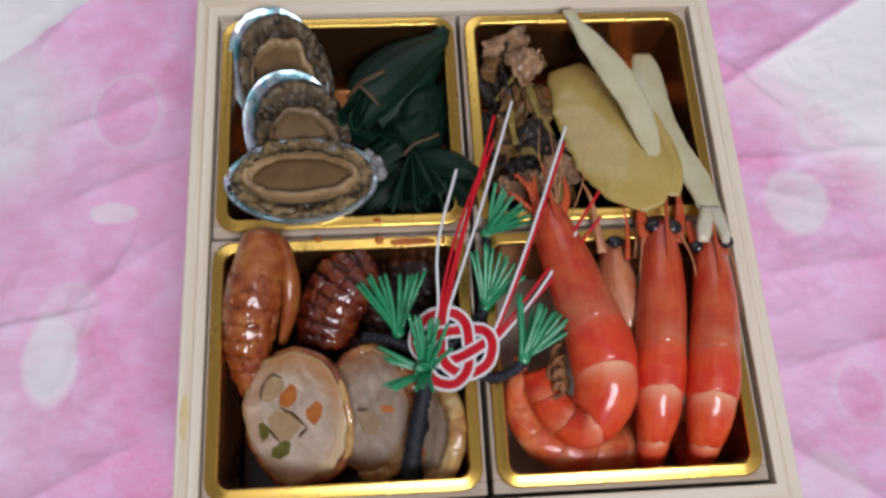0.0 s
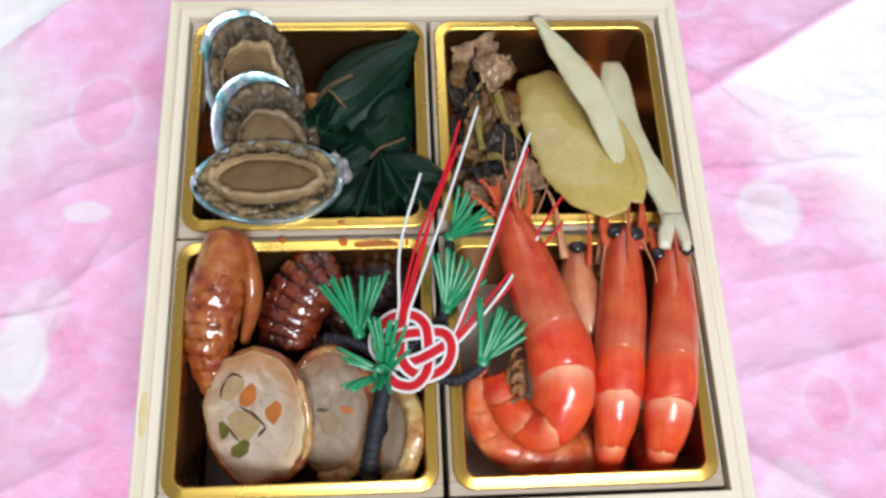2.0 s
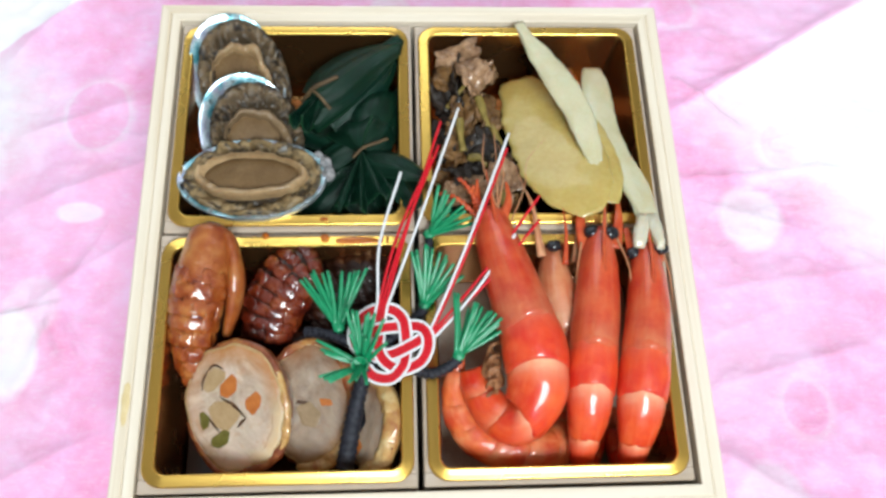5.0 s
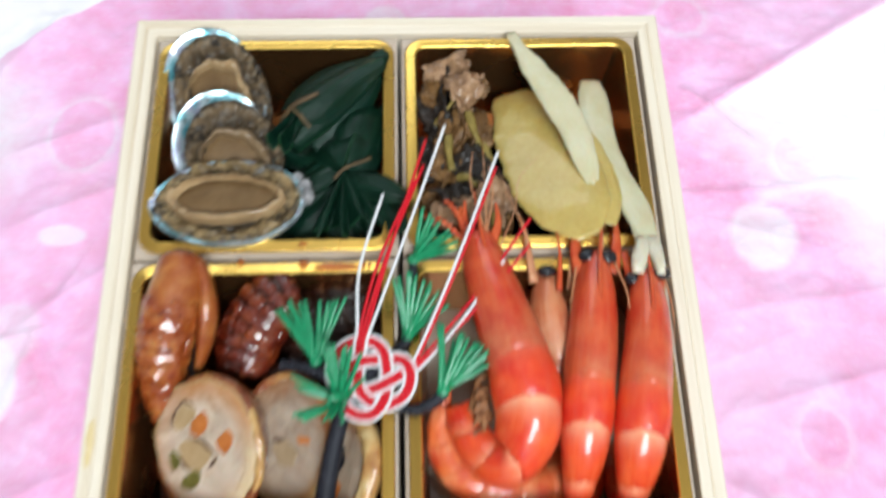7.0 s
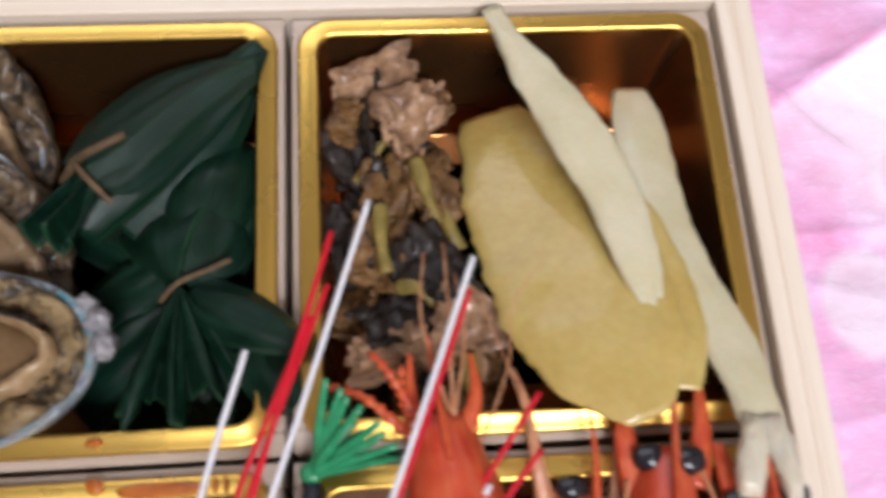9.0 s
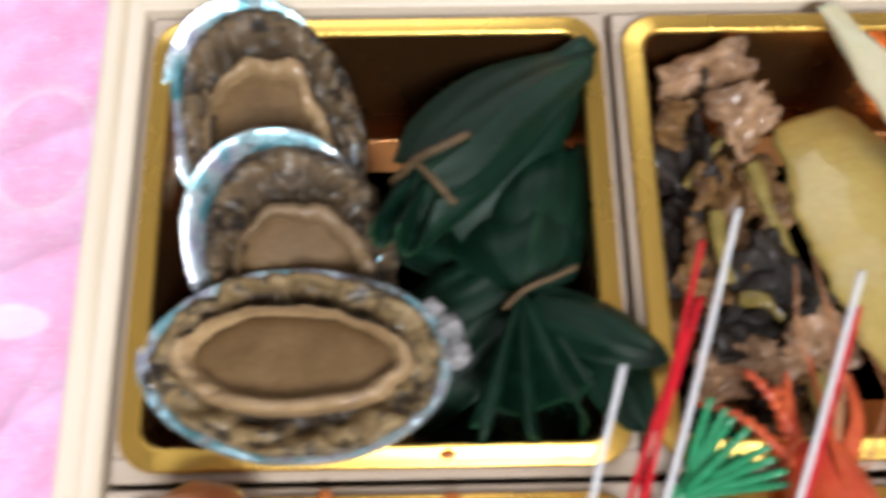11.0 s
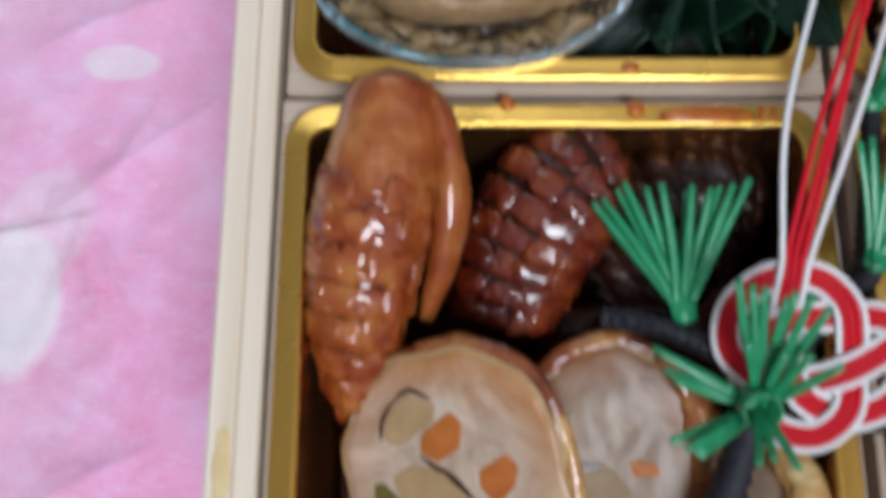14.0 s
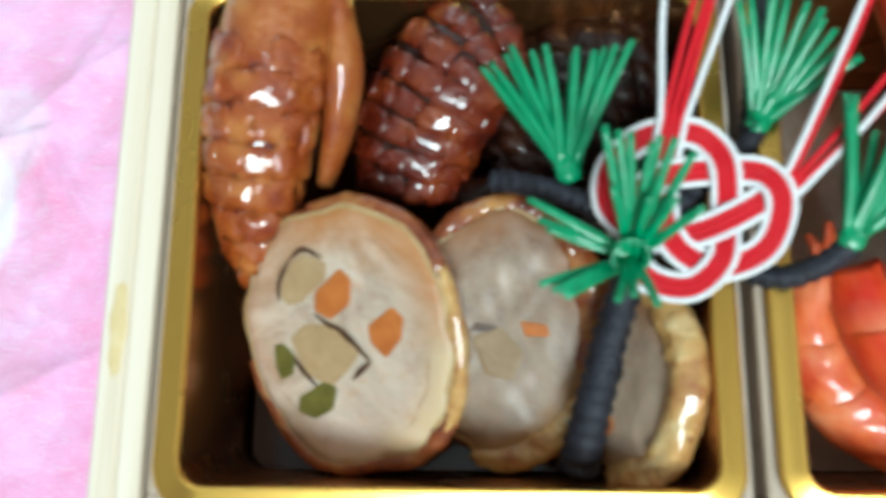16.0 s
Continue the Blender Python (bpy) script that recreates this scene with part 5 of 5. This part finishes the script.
chicken_roll("stewed chicken roll slice standing on edge by the tray wall", (-19.2, -73.5, 91.0), (-0.62, -0.10, 0.78), 10.6, 16.8, 10, 0, 9.5, CHICKEN_SHADED, [
    ("carrot_piece", CARROT, [(-0.70, -0.40), (-0.40, -0.24), (-0.20, -0.46), (-0.50, -0.70)], "orange carrot dice"),
    ("seaweed_piece", BLACK, [(-0.80, -0.05), (-0.72, 0.42), (-0.45, 0.55), (-0.12, 0.40), (-0.05, 0.05), (-0.35, -0.18)], "blackish seaweed piece"),
], folds=[(-100, 95, 3.3, SKIN_PALE), (-115, -40, 3.2, SKIN_PALE), (-75, 10, 2.4, SKIN)])

pool = thing("sauce_pool", "dark glossy soy sauce covering the tray floor", "sauce", (-48.9, -48.9, FLOOR_Z), kind="")
mesh_part("surface", (lambda rg: (rg + rounded(-48.9, -48.9, 40.45, 4.5, FLOOR_Z + 9.0), [tuple(range(len(rg)))[::-1]] + [(j, (j + 1) % len(rg), len(rg) + (j + 1) % len(rg), len(rg) + j) for j in range(len(rg))] + [tuple(range(len(rg), 2 * len(rg)))], [(0, 0)] * (2 * len(rg))))(rounded(-48.9, -48.9, 36.5, 4, FLOOR_Z + 0.3)), SAUCE, pool, smooth=False)


# ---- shrimps ----
def shrimp(label, pts, rad, head, width=1.0, eyes=(), shell=RINGS, seed=0.0, flat=0.92, up=(0, 0, 1), tail=True, joints=()):
    """Cooked whole shrimp along pts from head to tail; head: share of the length that is carapace; joints: y of the first ring margins."""
    sh = thing("shrimp", label, "shrimp", (pts[len(pts) // 2][0], pts[len(pts) // 2][1], FLOOR_Z), group="cooked shrimps in the tray")
    N = 200
    path = spline(pts, N)
    us = np.linspace(0, 1, len(rad))
    R0 = lambda u: float(np.interp(u, us, rad))
    part_of = lambda a, b: path[max(0, int(a * (N - 1))):min(N, int(b * (N - 1)) + 2)]

    def piece(name, a, b, material, flare, seg=32, lab=""):
        pp = part_of(a, b)
        pp = spline(pp, 22)
        prof = lambda u: R0(a + (b - a) * u) * (1 + flare * u - 0.02 * (u > 0.97)) * (1 + (0.05 * math.sin(math.pi * u) if name == "body_ring" else 0.0))
        ridge = lambda u, th: 0.35 * fnoise(u * 3 + seed, math.cos(th) * 2, math.sin(th) * 2) + 0.18 * fnoise(u * 8 + seed, math.cos(th) * 5, math.sin(th) * 5) + (0.9 * max(0, math.sin(th)) ** 7 - 0.35 * abs(math.cos(th)) * max(0, math.sin(th)) if name == "carapace" else 0)
        v, f, uv = loft(pp, lambda u: prof(u) * width, lambda u: prof(u) * flat, seg, up, disp=ridge)
        # ring margins arch forward over the back
        tang = unit(np.gradient(np.asarray(pp), axis=0))
        for i in range(len(pp)):
            u = i / (len(pp) - 1)
            reach = 0.42 * prof(u) * (u * u if name == "carapace" else 1.0)
            for j in range(seg):
                v[i * seg + j] = v[i * seg + j] - tang[i] * reach * max(0.0, math.sin(2 * math.pi * j / seg)) ** 1.5
        mesh_part(name, (v, f, uv), material, sh, lab)

    # rings from the tail forward, so that each hind margin overlaps the next
    cuts = [head + (1 - head) * q for q in (0.0, 0.17, 0.34, 0.52, 0.68, 0.82, 1.0)]
    if joints:
        first = [float(np.argmax(path[:, 1] < y)) / (N - 1) for y in joints]
        head = first[0]
        cuts = first + [first[-1] + (1 - first[-1]) * q for q in (0.3, 0.65, 1.0)]
    piece("carapace", 0.0, head + 0.015, CARAPACE if shell is RINGS else shell, 0.04, lab="orange-red head shell")
    for q, (a, b) in enumerate(zip(cuts, cuts[1:])):
        piece("body_ring", a - 0.012, b + 0.008, RING_FRONT if shell is RINGS and q == 0 else shell, 0.055)
    if tail:
        e, d = path[-1], unit(path[-1] - path[-12])
        sd = unit(np.cross(d, np.array((0.0, 0, 1))))
        for s in (-1.0, -0.5, 0.0, 0.5, 1.0):
            q = unit(d + sd * s * 0.55)
            mesh_part("tail_blade", loft(np.array([e - d * 2, e + q * 4, e + q * 9, e + q * 13]), lambda u: 0.8 + 2.2 * math.sin(math.pi * min(1, 0.1 + 0.75 * u)), 0.6, 12), LIMB, sh)
    for p, r in eyes:
        p = np.array(p, float) * 0.94 + path[10] * 0.06 + np.array((0, 0, -1.0))
        base = path[6] * 0.45 + p * 0.55
        mesh_part("eye_stalk", tube([base, p], 1.1, 6, 8), LIMB, sh)
        mesh_part("eye", blob(p, r, 1.0, 0.1, (1.2, 0.9, 0.75), 10), BLACK, sh, "glossy black eye")
    return sh


def spike(parent, name, pts, r, material=None, taper=0.15, flat=1.0, label=""):
    mesh_part(name, loft(spline(pts, 18), lambda u: r * (1 - (1 - taper) * u), lambda u: r * flat * (1 - (1 - taper) * u), 8), material or LIMB, parent, label)


far = shrimp("pale orange cooked shrimp tucked between two others", [(53, -8, 97), (53, -20, 97), (55, -34, 93), (58, -48, 86), (60, -62, 78), (60, -74, 70)], [4.0, 7.6, 8.8, 9, 8, 6.5], 0.45, eyes=[((52.5, -8.5, 105), 2.6)], shell=FAINT, seed=3, tail=False)
spike(far, "rostrum", [(56.5, -16, 103), (57.5, -4, 105), (57, 6, 106)], 1.3)
spike(far, "antenna_scale", [(61, -14, 99), (62, -4, 102), (62, 2, 103)], 1.2, LIMB_PALE, flat=0.5)
spike(far, "antenna_scale", [(48, -12, 101), (46.5, -2, 104), (45, 8, 106), (43, 14, 106)], 1.9, LIMB_PALE, flat=0.4)
spike(far, "antenna", [(49, -10, 103), (44, 8, 107), (40, 20, 108), (37, 30, 107)], 0.35, LIMB_PALE)

low = shrimp("orange cooked shrimp curled along the tray's floor", [(60, -70, 76), (57, -78, 79), (48, -82, 82), (36, -82, 84), (24, -79, 85), (16, -71, 87), (13, -62, 90), (14, -54, 93)], [7.0, 7.8, 7.9, 7.9, 7.6, 6.8, 5.0, 3.0], 0.12, shell=PINKISH, seed=6, tail=False)
for q in ((13, -48, 92), (16.5, -46, 93), (19, -60, 95), (17, -66, 94)):
    spike(low, "tail_blade", [(15, -56, 92), (0.5 * (15 + q[0]), 0.5 * (-56 + q[1]), 94), q], 2.2, LIMB, 0.3, 0.35)

big = shrimp("large orange-red cooked shrimp bent round on itself", [(28, 5, 105), (30.5, -8, 106), (34, -22, 107.5), (37.5, -35, 108), (40.5, -46, 108), (42, -56, 107), (41.5, -66, 104.5), (36, -74.5, 100), (28.5, -72.5, 96.5), (22.5, -64, 95), (19, -54, 94)], [5.6, 8.2, 9.3, 10.0, 10.8, 11.2, 10.8, 9.2, 7.6, 6.2, 4.5], 0.40, eyes=[((28.5, 4, 107), 2.4)], seed=9, tail=False, joints=(-44, -58, -74))
mesh_part("inner_flesh", blob((27, -57, 98.5), 5.2, 2.2, 0.5, (0.6, 1.5, 0.5), 14), ROE_BROWN, big, "brown gut and leg stumps")
for i in range(5):
    y0 = -46 - 4.6 * i
    spike(big, "swimming_leg", [(30 - 0.5 * i, y0, 101), (26.5 - 0.5 * i, y0 - 1.5, 102), (24.5 - 0.3 * i, y0 - 5.0, 98)], 0.9, ROE_BROWN, 0.3, 0.6)
spike(big, "rostrum", [(31, -12, 112.5), (28.8, 4, 112.5), (27.5, 14, 112), (27, 20, 112)], 1.4, LIMB)
spike(big, "antenna_scale", [(33, 2, 107), (35.5, 9, 108), (35, 17, 108)], 2.2, LIMB, 0.2, 0.4)
spike(big, "antenna_scale", [(25, 2, 107), (23.5, 9, 109), (23.5, 17, 110)], 2.0, LIMB, 0.2, 0.4)
for tipp, mid in (((27, 36, 112), (26, 22, 112)), ((31, 38, 111), (31, 24, 113)), ((33, 33, 108), (34, 20, 110))):
    spike(big, "antennule", [(31, 4, 109), mid, tipp], 0.4, LIMB_PALE, 0.4)
for pts in ([(30, -2, 104), (24, 6, 109), (19, 14, 111), (16, 17.5, 110)], [(30, -4, 104), (23, 2, 108), (15, 9, 110), (8, 12, 108)], [(29, -6, 103), (22, 8, 109), (22, 15, 109)]):
    leg = mesh_part("walking_leg", loft(spline(pts, 40), lambda u: 1.3 - 0.6 * u, lambda u: 0.8 - 0.3 * u, 10, disp=lambda u, th: 0.35 * math.sin(u * 75) * (abs(math.cos(th)) > 0.3)), LIMB, big, "serrated orange leg")
spike(big, "antenna", [(36, 0, 107), (42, 14, 109), (44, 26, 108), (52, 36, 109)], 0.3, LIMB_PALE)

mid = shrimp("red cooked shrimp lying with its head on the divider", [(71, -3, 103), (69.5, -14, 104), (67.5, -28, 104.5), (65, -44, 104), (62.5, -60, 102.5), (60.5, -74, 99), (59.5, -83, 92), (60.5, -88, 82), (65, -84, 74), (69, -74, 69)], [4.8, 7.3, 8.4, 8.7, 8.8, 8.4, 5.9, 4.2, 4.5, 5.0], 0.43, eyes=[((67.3, -4, 107.5), 3.0), ((74.3, -5, 108.5), 3.0)], seed=12, joints=(-51, -65, -80))
spike(mid, "rostrum", [(69, -26, 111.2), (70, -12, 111.6), (72, 1, 109), (75, 13.5, 104.5)], 1.25, taper=0.3)
spike(mid, "antenna_scale", [(76, -10, 104), (78.5, 1, 105), (79.5, 11.5, 103.5)], 3.0, LIMB, 0.25, 0.3)
spike(mid, "antennule", [(72, -6, 107), (73.5, 4, 105), (74, 10, 103)], 1.1, LIMB_PALE, 0.3, 0.6)
spike(mid, "antenna_scale", [(65, -10, 103.5), (63.5, -1, 105), (63.8, 4, 105)], 3.2, LIMB, 0.5, 0.3)
spike(mid, "antenna", [(77, -6, 105), (80, -20, 107), (79.5, -34, 105)], 0.55, LIMB_PALE)
spike(mid, "antenna", [(63, -8, 105), (60, -22, 105), (59, -34, 103)], 0.5, LIMB_PALE)

edge_one = shrimp("bright red cooked shrimp beside the tray's side wall", [(88, -10, 103.5), (87.5, -20, 104.5), (86, -34, 105), (83.5, -50, 104.5), (81, -64, 103), (79, -76, 99), (78, -84, 92), (77.5, -88.5, 82), (77.5, -84, 73), (78, -74, 68)], [4.8, 7.1, 8.1, 8.7, 9.0, 8.5, 6.2, 4.4, 4.6, 5.0], 0.42, eyes=[((93, -12, 109.5), 2.6), ((82.5, -13, 107.5), 2.6)], seed=15, joints=(-54, -68, -82))
spike(edge_one, "rostrum", [(86.6, -32, 111.6), (87.6, -18, 112), (88.5, 0, 109)], 1.25, taper=0.3)
spike(edge_one, "antenna_scale", [(83, -14, 105), (81.5, -6, 105.5), (81, -2, 105)], 2.8, LIMB, 0.4, 0.3)
spike(edge_one, "antenna_scale", [(92, -16, 105), (92.5, -8, 106), (91.5, -3, 106)], 2.4, LIMB, 0.4, 0.3)
spike(edge_one, "antenna", [(94, -12, 106), (95.5, -24, 106), (95, -38, 105)], 0.45, LIMB_PALE)

pool = thing("broth_pool", "thin pale broth on the shrimp tray's floor", "broth", (48.9, -48.9, FLOOR_Z))
mesh_part("surface", (lambda rg: (rg + rounded(48.9, -48.9, 39.9, 4.6, FLOOR_Z + 8.0), [tuple(range(len(rg)))[::-1]] + [(j, (j + 1) % len(rg), len(rg) + (j + 1) % len(rg), len(rg) + j) for j in range(len(rg))] + [tuple(range(len(rg), 2 * len(rg)))], [(0, 0)] * (2 * len(rg))))(rounded(48.9, -48.9, 36.5, 4, FLOOR_Z + 0.3)), BROTH, pool, smooth=False)

# ---- ornament: knot, pine sprigs, wrapped stick ----
orn = thing("knot_ornament", "red and white paper cord knot with green pine sprigs", "ornament", (-10, -46, 100.9))
KC, KS = np.array((-10.0, -46.0, 106.0)), 4.85


def knot_plane(x, y, h=0.0):
    return np.array((KC[0] + x, KC[1] + y, KC[2] + 0.14 * x + 0.16 * y + h))


LOOPS = [(-0.55, 3.3), (-0.85, 1.9), (-1.0, 0.4), (-0.95, -0.9), (-0.3, -1.75), (0.9, -2.15), (2.2, -1.6), (2.7, -0.3), (2.25, 0.75), (1.2, 1.0), (0, 0.98), (-1.2, 0.75), (-2.05, 0.0), (-2.25, -1.2), (-1.55, -2.45),
         (-0.2, -2.8), (0.75, -2.0), (1.0, -0.8), (1.0, 0.5), (0.75, 1.6), (-0.1, 2.3), (-1.5, 2.25), (-2.65, 1.3), (-2.8, 0.0), (-1.95, -0.95), (-0.6, -1.1), (0.6, -0.85), (1.9, -0.2), (3.3, 0.75)]
NK = 420
base = spline([(x * KS, y * KS) for x, y in LOOPS], NK)
# heights: over and under by turns at each crossing along the way
cross = []
for i in range(0, NK - 1):
    d = np.linalg.norm(base[i + 14:] - base[i], axis=1)
    if len(d):
        j = int(np.argmin(d)) + i + 14
        if d.min() < 0.35 and all(abs(i - c[0]) > 6 or abs(j - c[1]) > 6 for c in cross):
            cross.append((i, j))
stops = sorted([(i, n) for n, (i, j) in enumerate(cross)] + [(j, n) for n, (i, j) in enumerate(cross)])
height = np.zeros(NK)
level = {}
for k, (i, n) in enumerate(stops):
    s = 1.0 if k % 2 == 0 else -1.0
    if n in level:
        s = -level[n]
    level.setdefault(n, s)
    height += s * 0.75 * np.exp(-((np.arange(NK) - i) / 7.0) ** 2)
tan2 = unit(np.gradient(base, axis=0))
left = np.stack([-tan2[:, 1], tan2[:, 0]], 1)
# cord ends: at the upper tail and at the side tail, from the lower or left cord up
UPPER = {-2: [(-8.5, -10, 112), (-6, 18, 114.5)], -1: [(-2.5, 0, 113), (5.5, 24, 113.5)], 0: [(-1, 4, 113), (8.8, 30, 113.5)], 1: [(0.5, 8, 113), (9.8, 40, 114.7)], 2: [(4.5, 10, 113.5), (17, 46, 114.8)]}
SIDE = {2: [(21, -8, 112), (36, 33, 117.5)], 1: [(22.5, -8, 112), (35, 27, 116.5)], 0: [(24, -19, 111.5), (46.7, 8, 113.2)], -1: [(27, -20, 111.5), (46, -2.2, 113.6)], -2: [(26, -21, 112), (36.5, -7.7, 113.2)]}
for j in (-2, -1, 0, 1, 2):
    body = [knot_plane(*(base[i] + left[i] * j * 1.0), height[i] + 0.05 * abs(j)) for i in range(6, NK - 6, 2)]
    up_tail = spline([np.array(UPPER[j][1], float), body[0] * 0.55 + np.array(UPPER[j][1], float) * 0.45 + np.array((-1.2 + 0.9 * j, 0, 1.8)), body[0] + unit(body[0] - body[4]) * 3.0 + np.array((0.25 * j, 0, 0)), body[0]], 40)
    side_tail = spline([body[-1], body[-1] + unit(body[-1] - body[-5]) * 3.0, body[-1] * 0.55 + np.array(SIDE[j][1], float) * 0.45 + np.array((1.5, -1.0, 1.2)), np.array(SIDE[j][1], float)], 40)
    path = np.vstack([up_tail[:-1], np.array(body), side_tail[1:]])
    mesh_part("cord", loft(path, 0.54, 0.54, 8), WHITE_CORD if abs(j) == 2 else RED_CORD, orn, "white twisted paper cord" if abs(j) == 2 else "red twisted paper cord")

stick = mesh_part("wrapped_stick", loft(spline([(-27.5, -88, 87.5), (-25, -76, 93.5), (-21.5, -62, 99.5), (-16, -50, 102), (-6, -40, 101), (1, -34, 100)], 90), lambda u: 3.5 - 1.6 * u, lambda u: 3.5 - 1.6 * u, 18, disp=lambda u, th: 0.28 * math.sin(150 * u + th)), TAPE, orn, "stick wrapped in dark crepe tape")
for pts, r in (([(-42, -39.5, 97), (-36, -41, 99), (-28, -44, 100), (-18, -50, 101)], 2.0), ([(-10, -52, 101), (2, -57.5, 102), (9, -56.5, 104), (14.5, -53, 106)], 2.0), ([(-6, -40, 100.5), (1, -34, 101), (2, -31, 102)], 1.9), ([(1, -33, 100.5), (4, -16, 101), (4.5, -5, 102.5)], 1.7)):
    mesh_part("wrapped_twig", loft(spline(pts, 50), r, r, 14, disp=lambda u, th: 0.2 * math.sin(80 * u + th)), TAPE, orn, "twig wrapped in dark crepe tape")


def sprig(basep, tips, seed, r=0.78, bowl=2.0):
    """Moulded plastic pine sprig: needles flaring from one base."""
    rnd = random.Random(seed)
    b = np.array(basep, float)
    first = mesh_part("pine_sprig", blob(basep, 1.5, seed, 0.12, (1.5, 1.4, 0.8), 8), NEEDLE, orn, "green plastic pine sprig")
    for t in tips:
        t = np.array(t, float)
        d = t - b
        start = b + unit(d) * 0.6 + np.array((rnd.uniform(-1.2, 1.2), rnd.uniform(-0.6, 0.6), rnd.uniform(-0.5, 0.7)))
        midp = b + d * 0.5 + np.array((0, 0, bowl * rnd.uniform(-0.3, 0.5)))
        mesh_part("needle", loft(spline([start, midp, t], 10), lambda u: r * (1.0 + 0.25 * math.sin(math.pi * u)) * (1 - 0.25 * u), lambda u: r * 0.5 * (1 - 0.25 * u), 8), NEEDLE, first)


def fan_tips(a, b, n, seed, push=0.0, zj=1.2, c=None):
    """Tips spread from a to b, bowed outwards by push."""
    rnd = random.Random(seed)
    a, b = np.array(a, float), np.array(b, float)
    out = []
    for i in range(n):
        u = i / (n - 1)
        p = a + (b - a) * u
        if c is not None:
            p = p + unit(p - np.array(c, float)) * push * math.sin(math.pi * u)
        out.append(p + np.array((rnd.uniform(-0.9, 0.9), rnd.uniform(-0.9, 0.9), rnd.uniform(-zj, zj))))
    return out


B1, B2, B3, B4, B5 = (-29.6, -39.5, 101.5), (4.6, -3.2, 103.5), (2.2, -31.5, 102.5), (14, -52.5, 107), (-20.5, -55.5, 106.5)
sprig(B1, fan_tips((-43.5, -22, 103), (-34, -19, 107), 6, 1, 1.5, c=B1) + fan_tips((-29.5, -20.5, 106), (-20, -19.5, 108), 6, 2, 0.5, c=B1) + fan_tips((-41, -25, 100), (-24, -24, 103), 5, 12, 0, c=B1), 1)
sprig(B2, fan_tips((8.7, 12, 115), (22, -2.5, 110.5), 8, 3, 1.0, c=B2) + fan_tips((10, 8, 109), (19, -1, 106), 5, 13, 0.5, c=B2), 2)
sprig(B3, fan_tips((-2, -13, 112), (6, -12, 113), 5, 4, 0.6, c=B3) + fan_tips((8, -15, 112), (17, -24, 110), 7, 5, 0.8, c=B3), 3)
sprig(B4, fan_tips((12.2, -31, 113), (14.2, -31, 113), 3, 6, 0.0, c=B4) + fan_tips((20.5, -34, 114), (32, -43, 112), 9, 7, 0.6, c=B4) + fan_tips((18, -36, 109), (28, -44, 108), 4, 17, 0.3, c=B4), 4)
sprig(B5, fan_tips((-36.5, -47.5, 111), (-35, -51, 110), 3, 8, 0.0, c=B5) + fan_tips((-35.5, -60.5, 113), (-32, -62, 113), 4, 9, 0.0, c=B5) + fan_tips((-25, -64, 117), (-19, -64, 116), 3, 10, 0.0, c=B5)
      + fan_tips((-26, -38, 118), (-13, -42, 119), 7, 11, 0.5, c=B5) + fan_tips((-24, -47, 116), (-12, -50, 117), 4, 14, 0.5, c=B5), 5)

# the front sprig's hub is a short hollow socket
def socket(c, axis, r, depth):
    q = Vector(axis).to_track_quat("Z", "Y").to_matrix()
    prof = [(r * 0.8, -depth), (r, -depth * 0.4), (r, 0), (r * 0.95, 0.15), (r * 0.86, 0.0), (r * 0.8, -depth * 0.95)]
    v = [Vector(c) + q @ Vector((a * math.cos(t), a * math.sin(t), z)) for a, z in prof for t in (2 * math.pi * k / 24 for k in range(24))]
    f = [(i * 24 + k, i * 24 + (k + 1) % 24, (i + 1) * 24 + (k + 1) % 24, (i + 1) * 24 + k) for i in range(len(prof) - 1) for k in range(24)]
    return v, f + [tuple(5 * 24 + k for k in range(24))], [(0, 0)] * len(v)


mesh_part("sprig_socket", socket((-21.5, -56.5, 111.5), (-0.1, -0.5, 1), 3.0, 6.0), NEEDLE, orn, "hollow green socket of the front sprig")

# ---- drops on the rims ----
for p, sc, sd in (((-23.5, -4.6, 101.0), (8.5, 1.5, 0.45), 1), ((-58, -2.2, 101.0), (1.3, 1.1, 0.5), 2), ((-35.5, -3.2, 101.0), (1.8, 1.4, 0.5), 3), ((-36, 4.6, 101.0), (1.6, 0.9, 0.4), 4), ((-13.5, -4.2, 101.0), (0.6, 1.6, 0.35), 5), ((-11.5, -4.2, 101.0), (0.6, 1.6, 0.35), 6)):
    dr = thing("sauce_drop", "amber sauce drop on the gold tray rim", "sauce drop", (p[0], p[1], 100.8), group="sauce drops on the rim")
    mesh_part("drop", blob(p, 1.0, sd, 0.15, sc, 8), STAIN, dr)
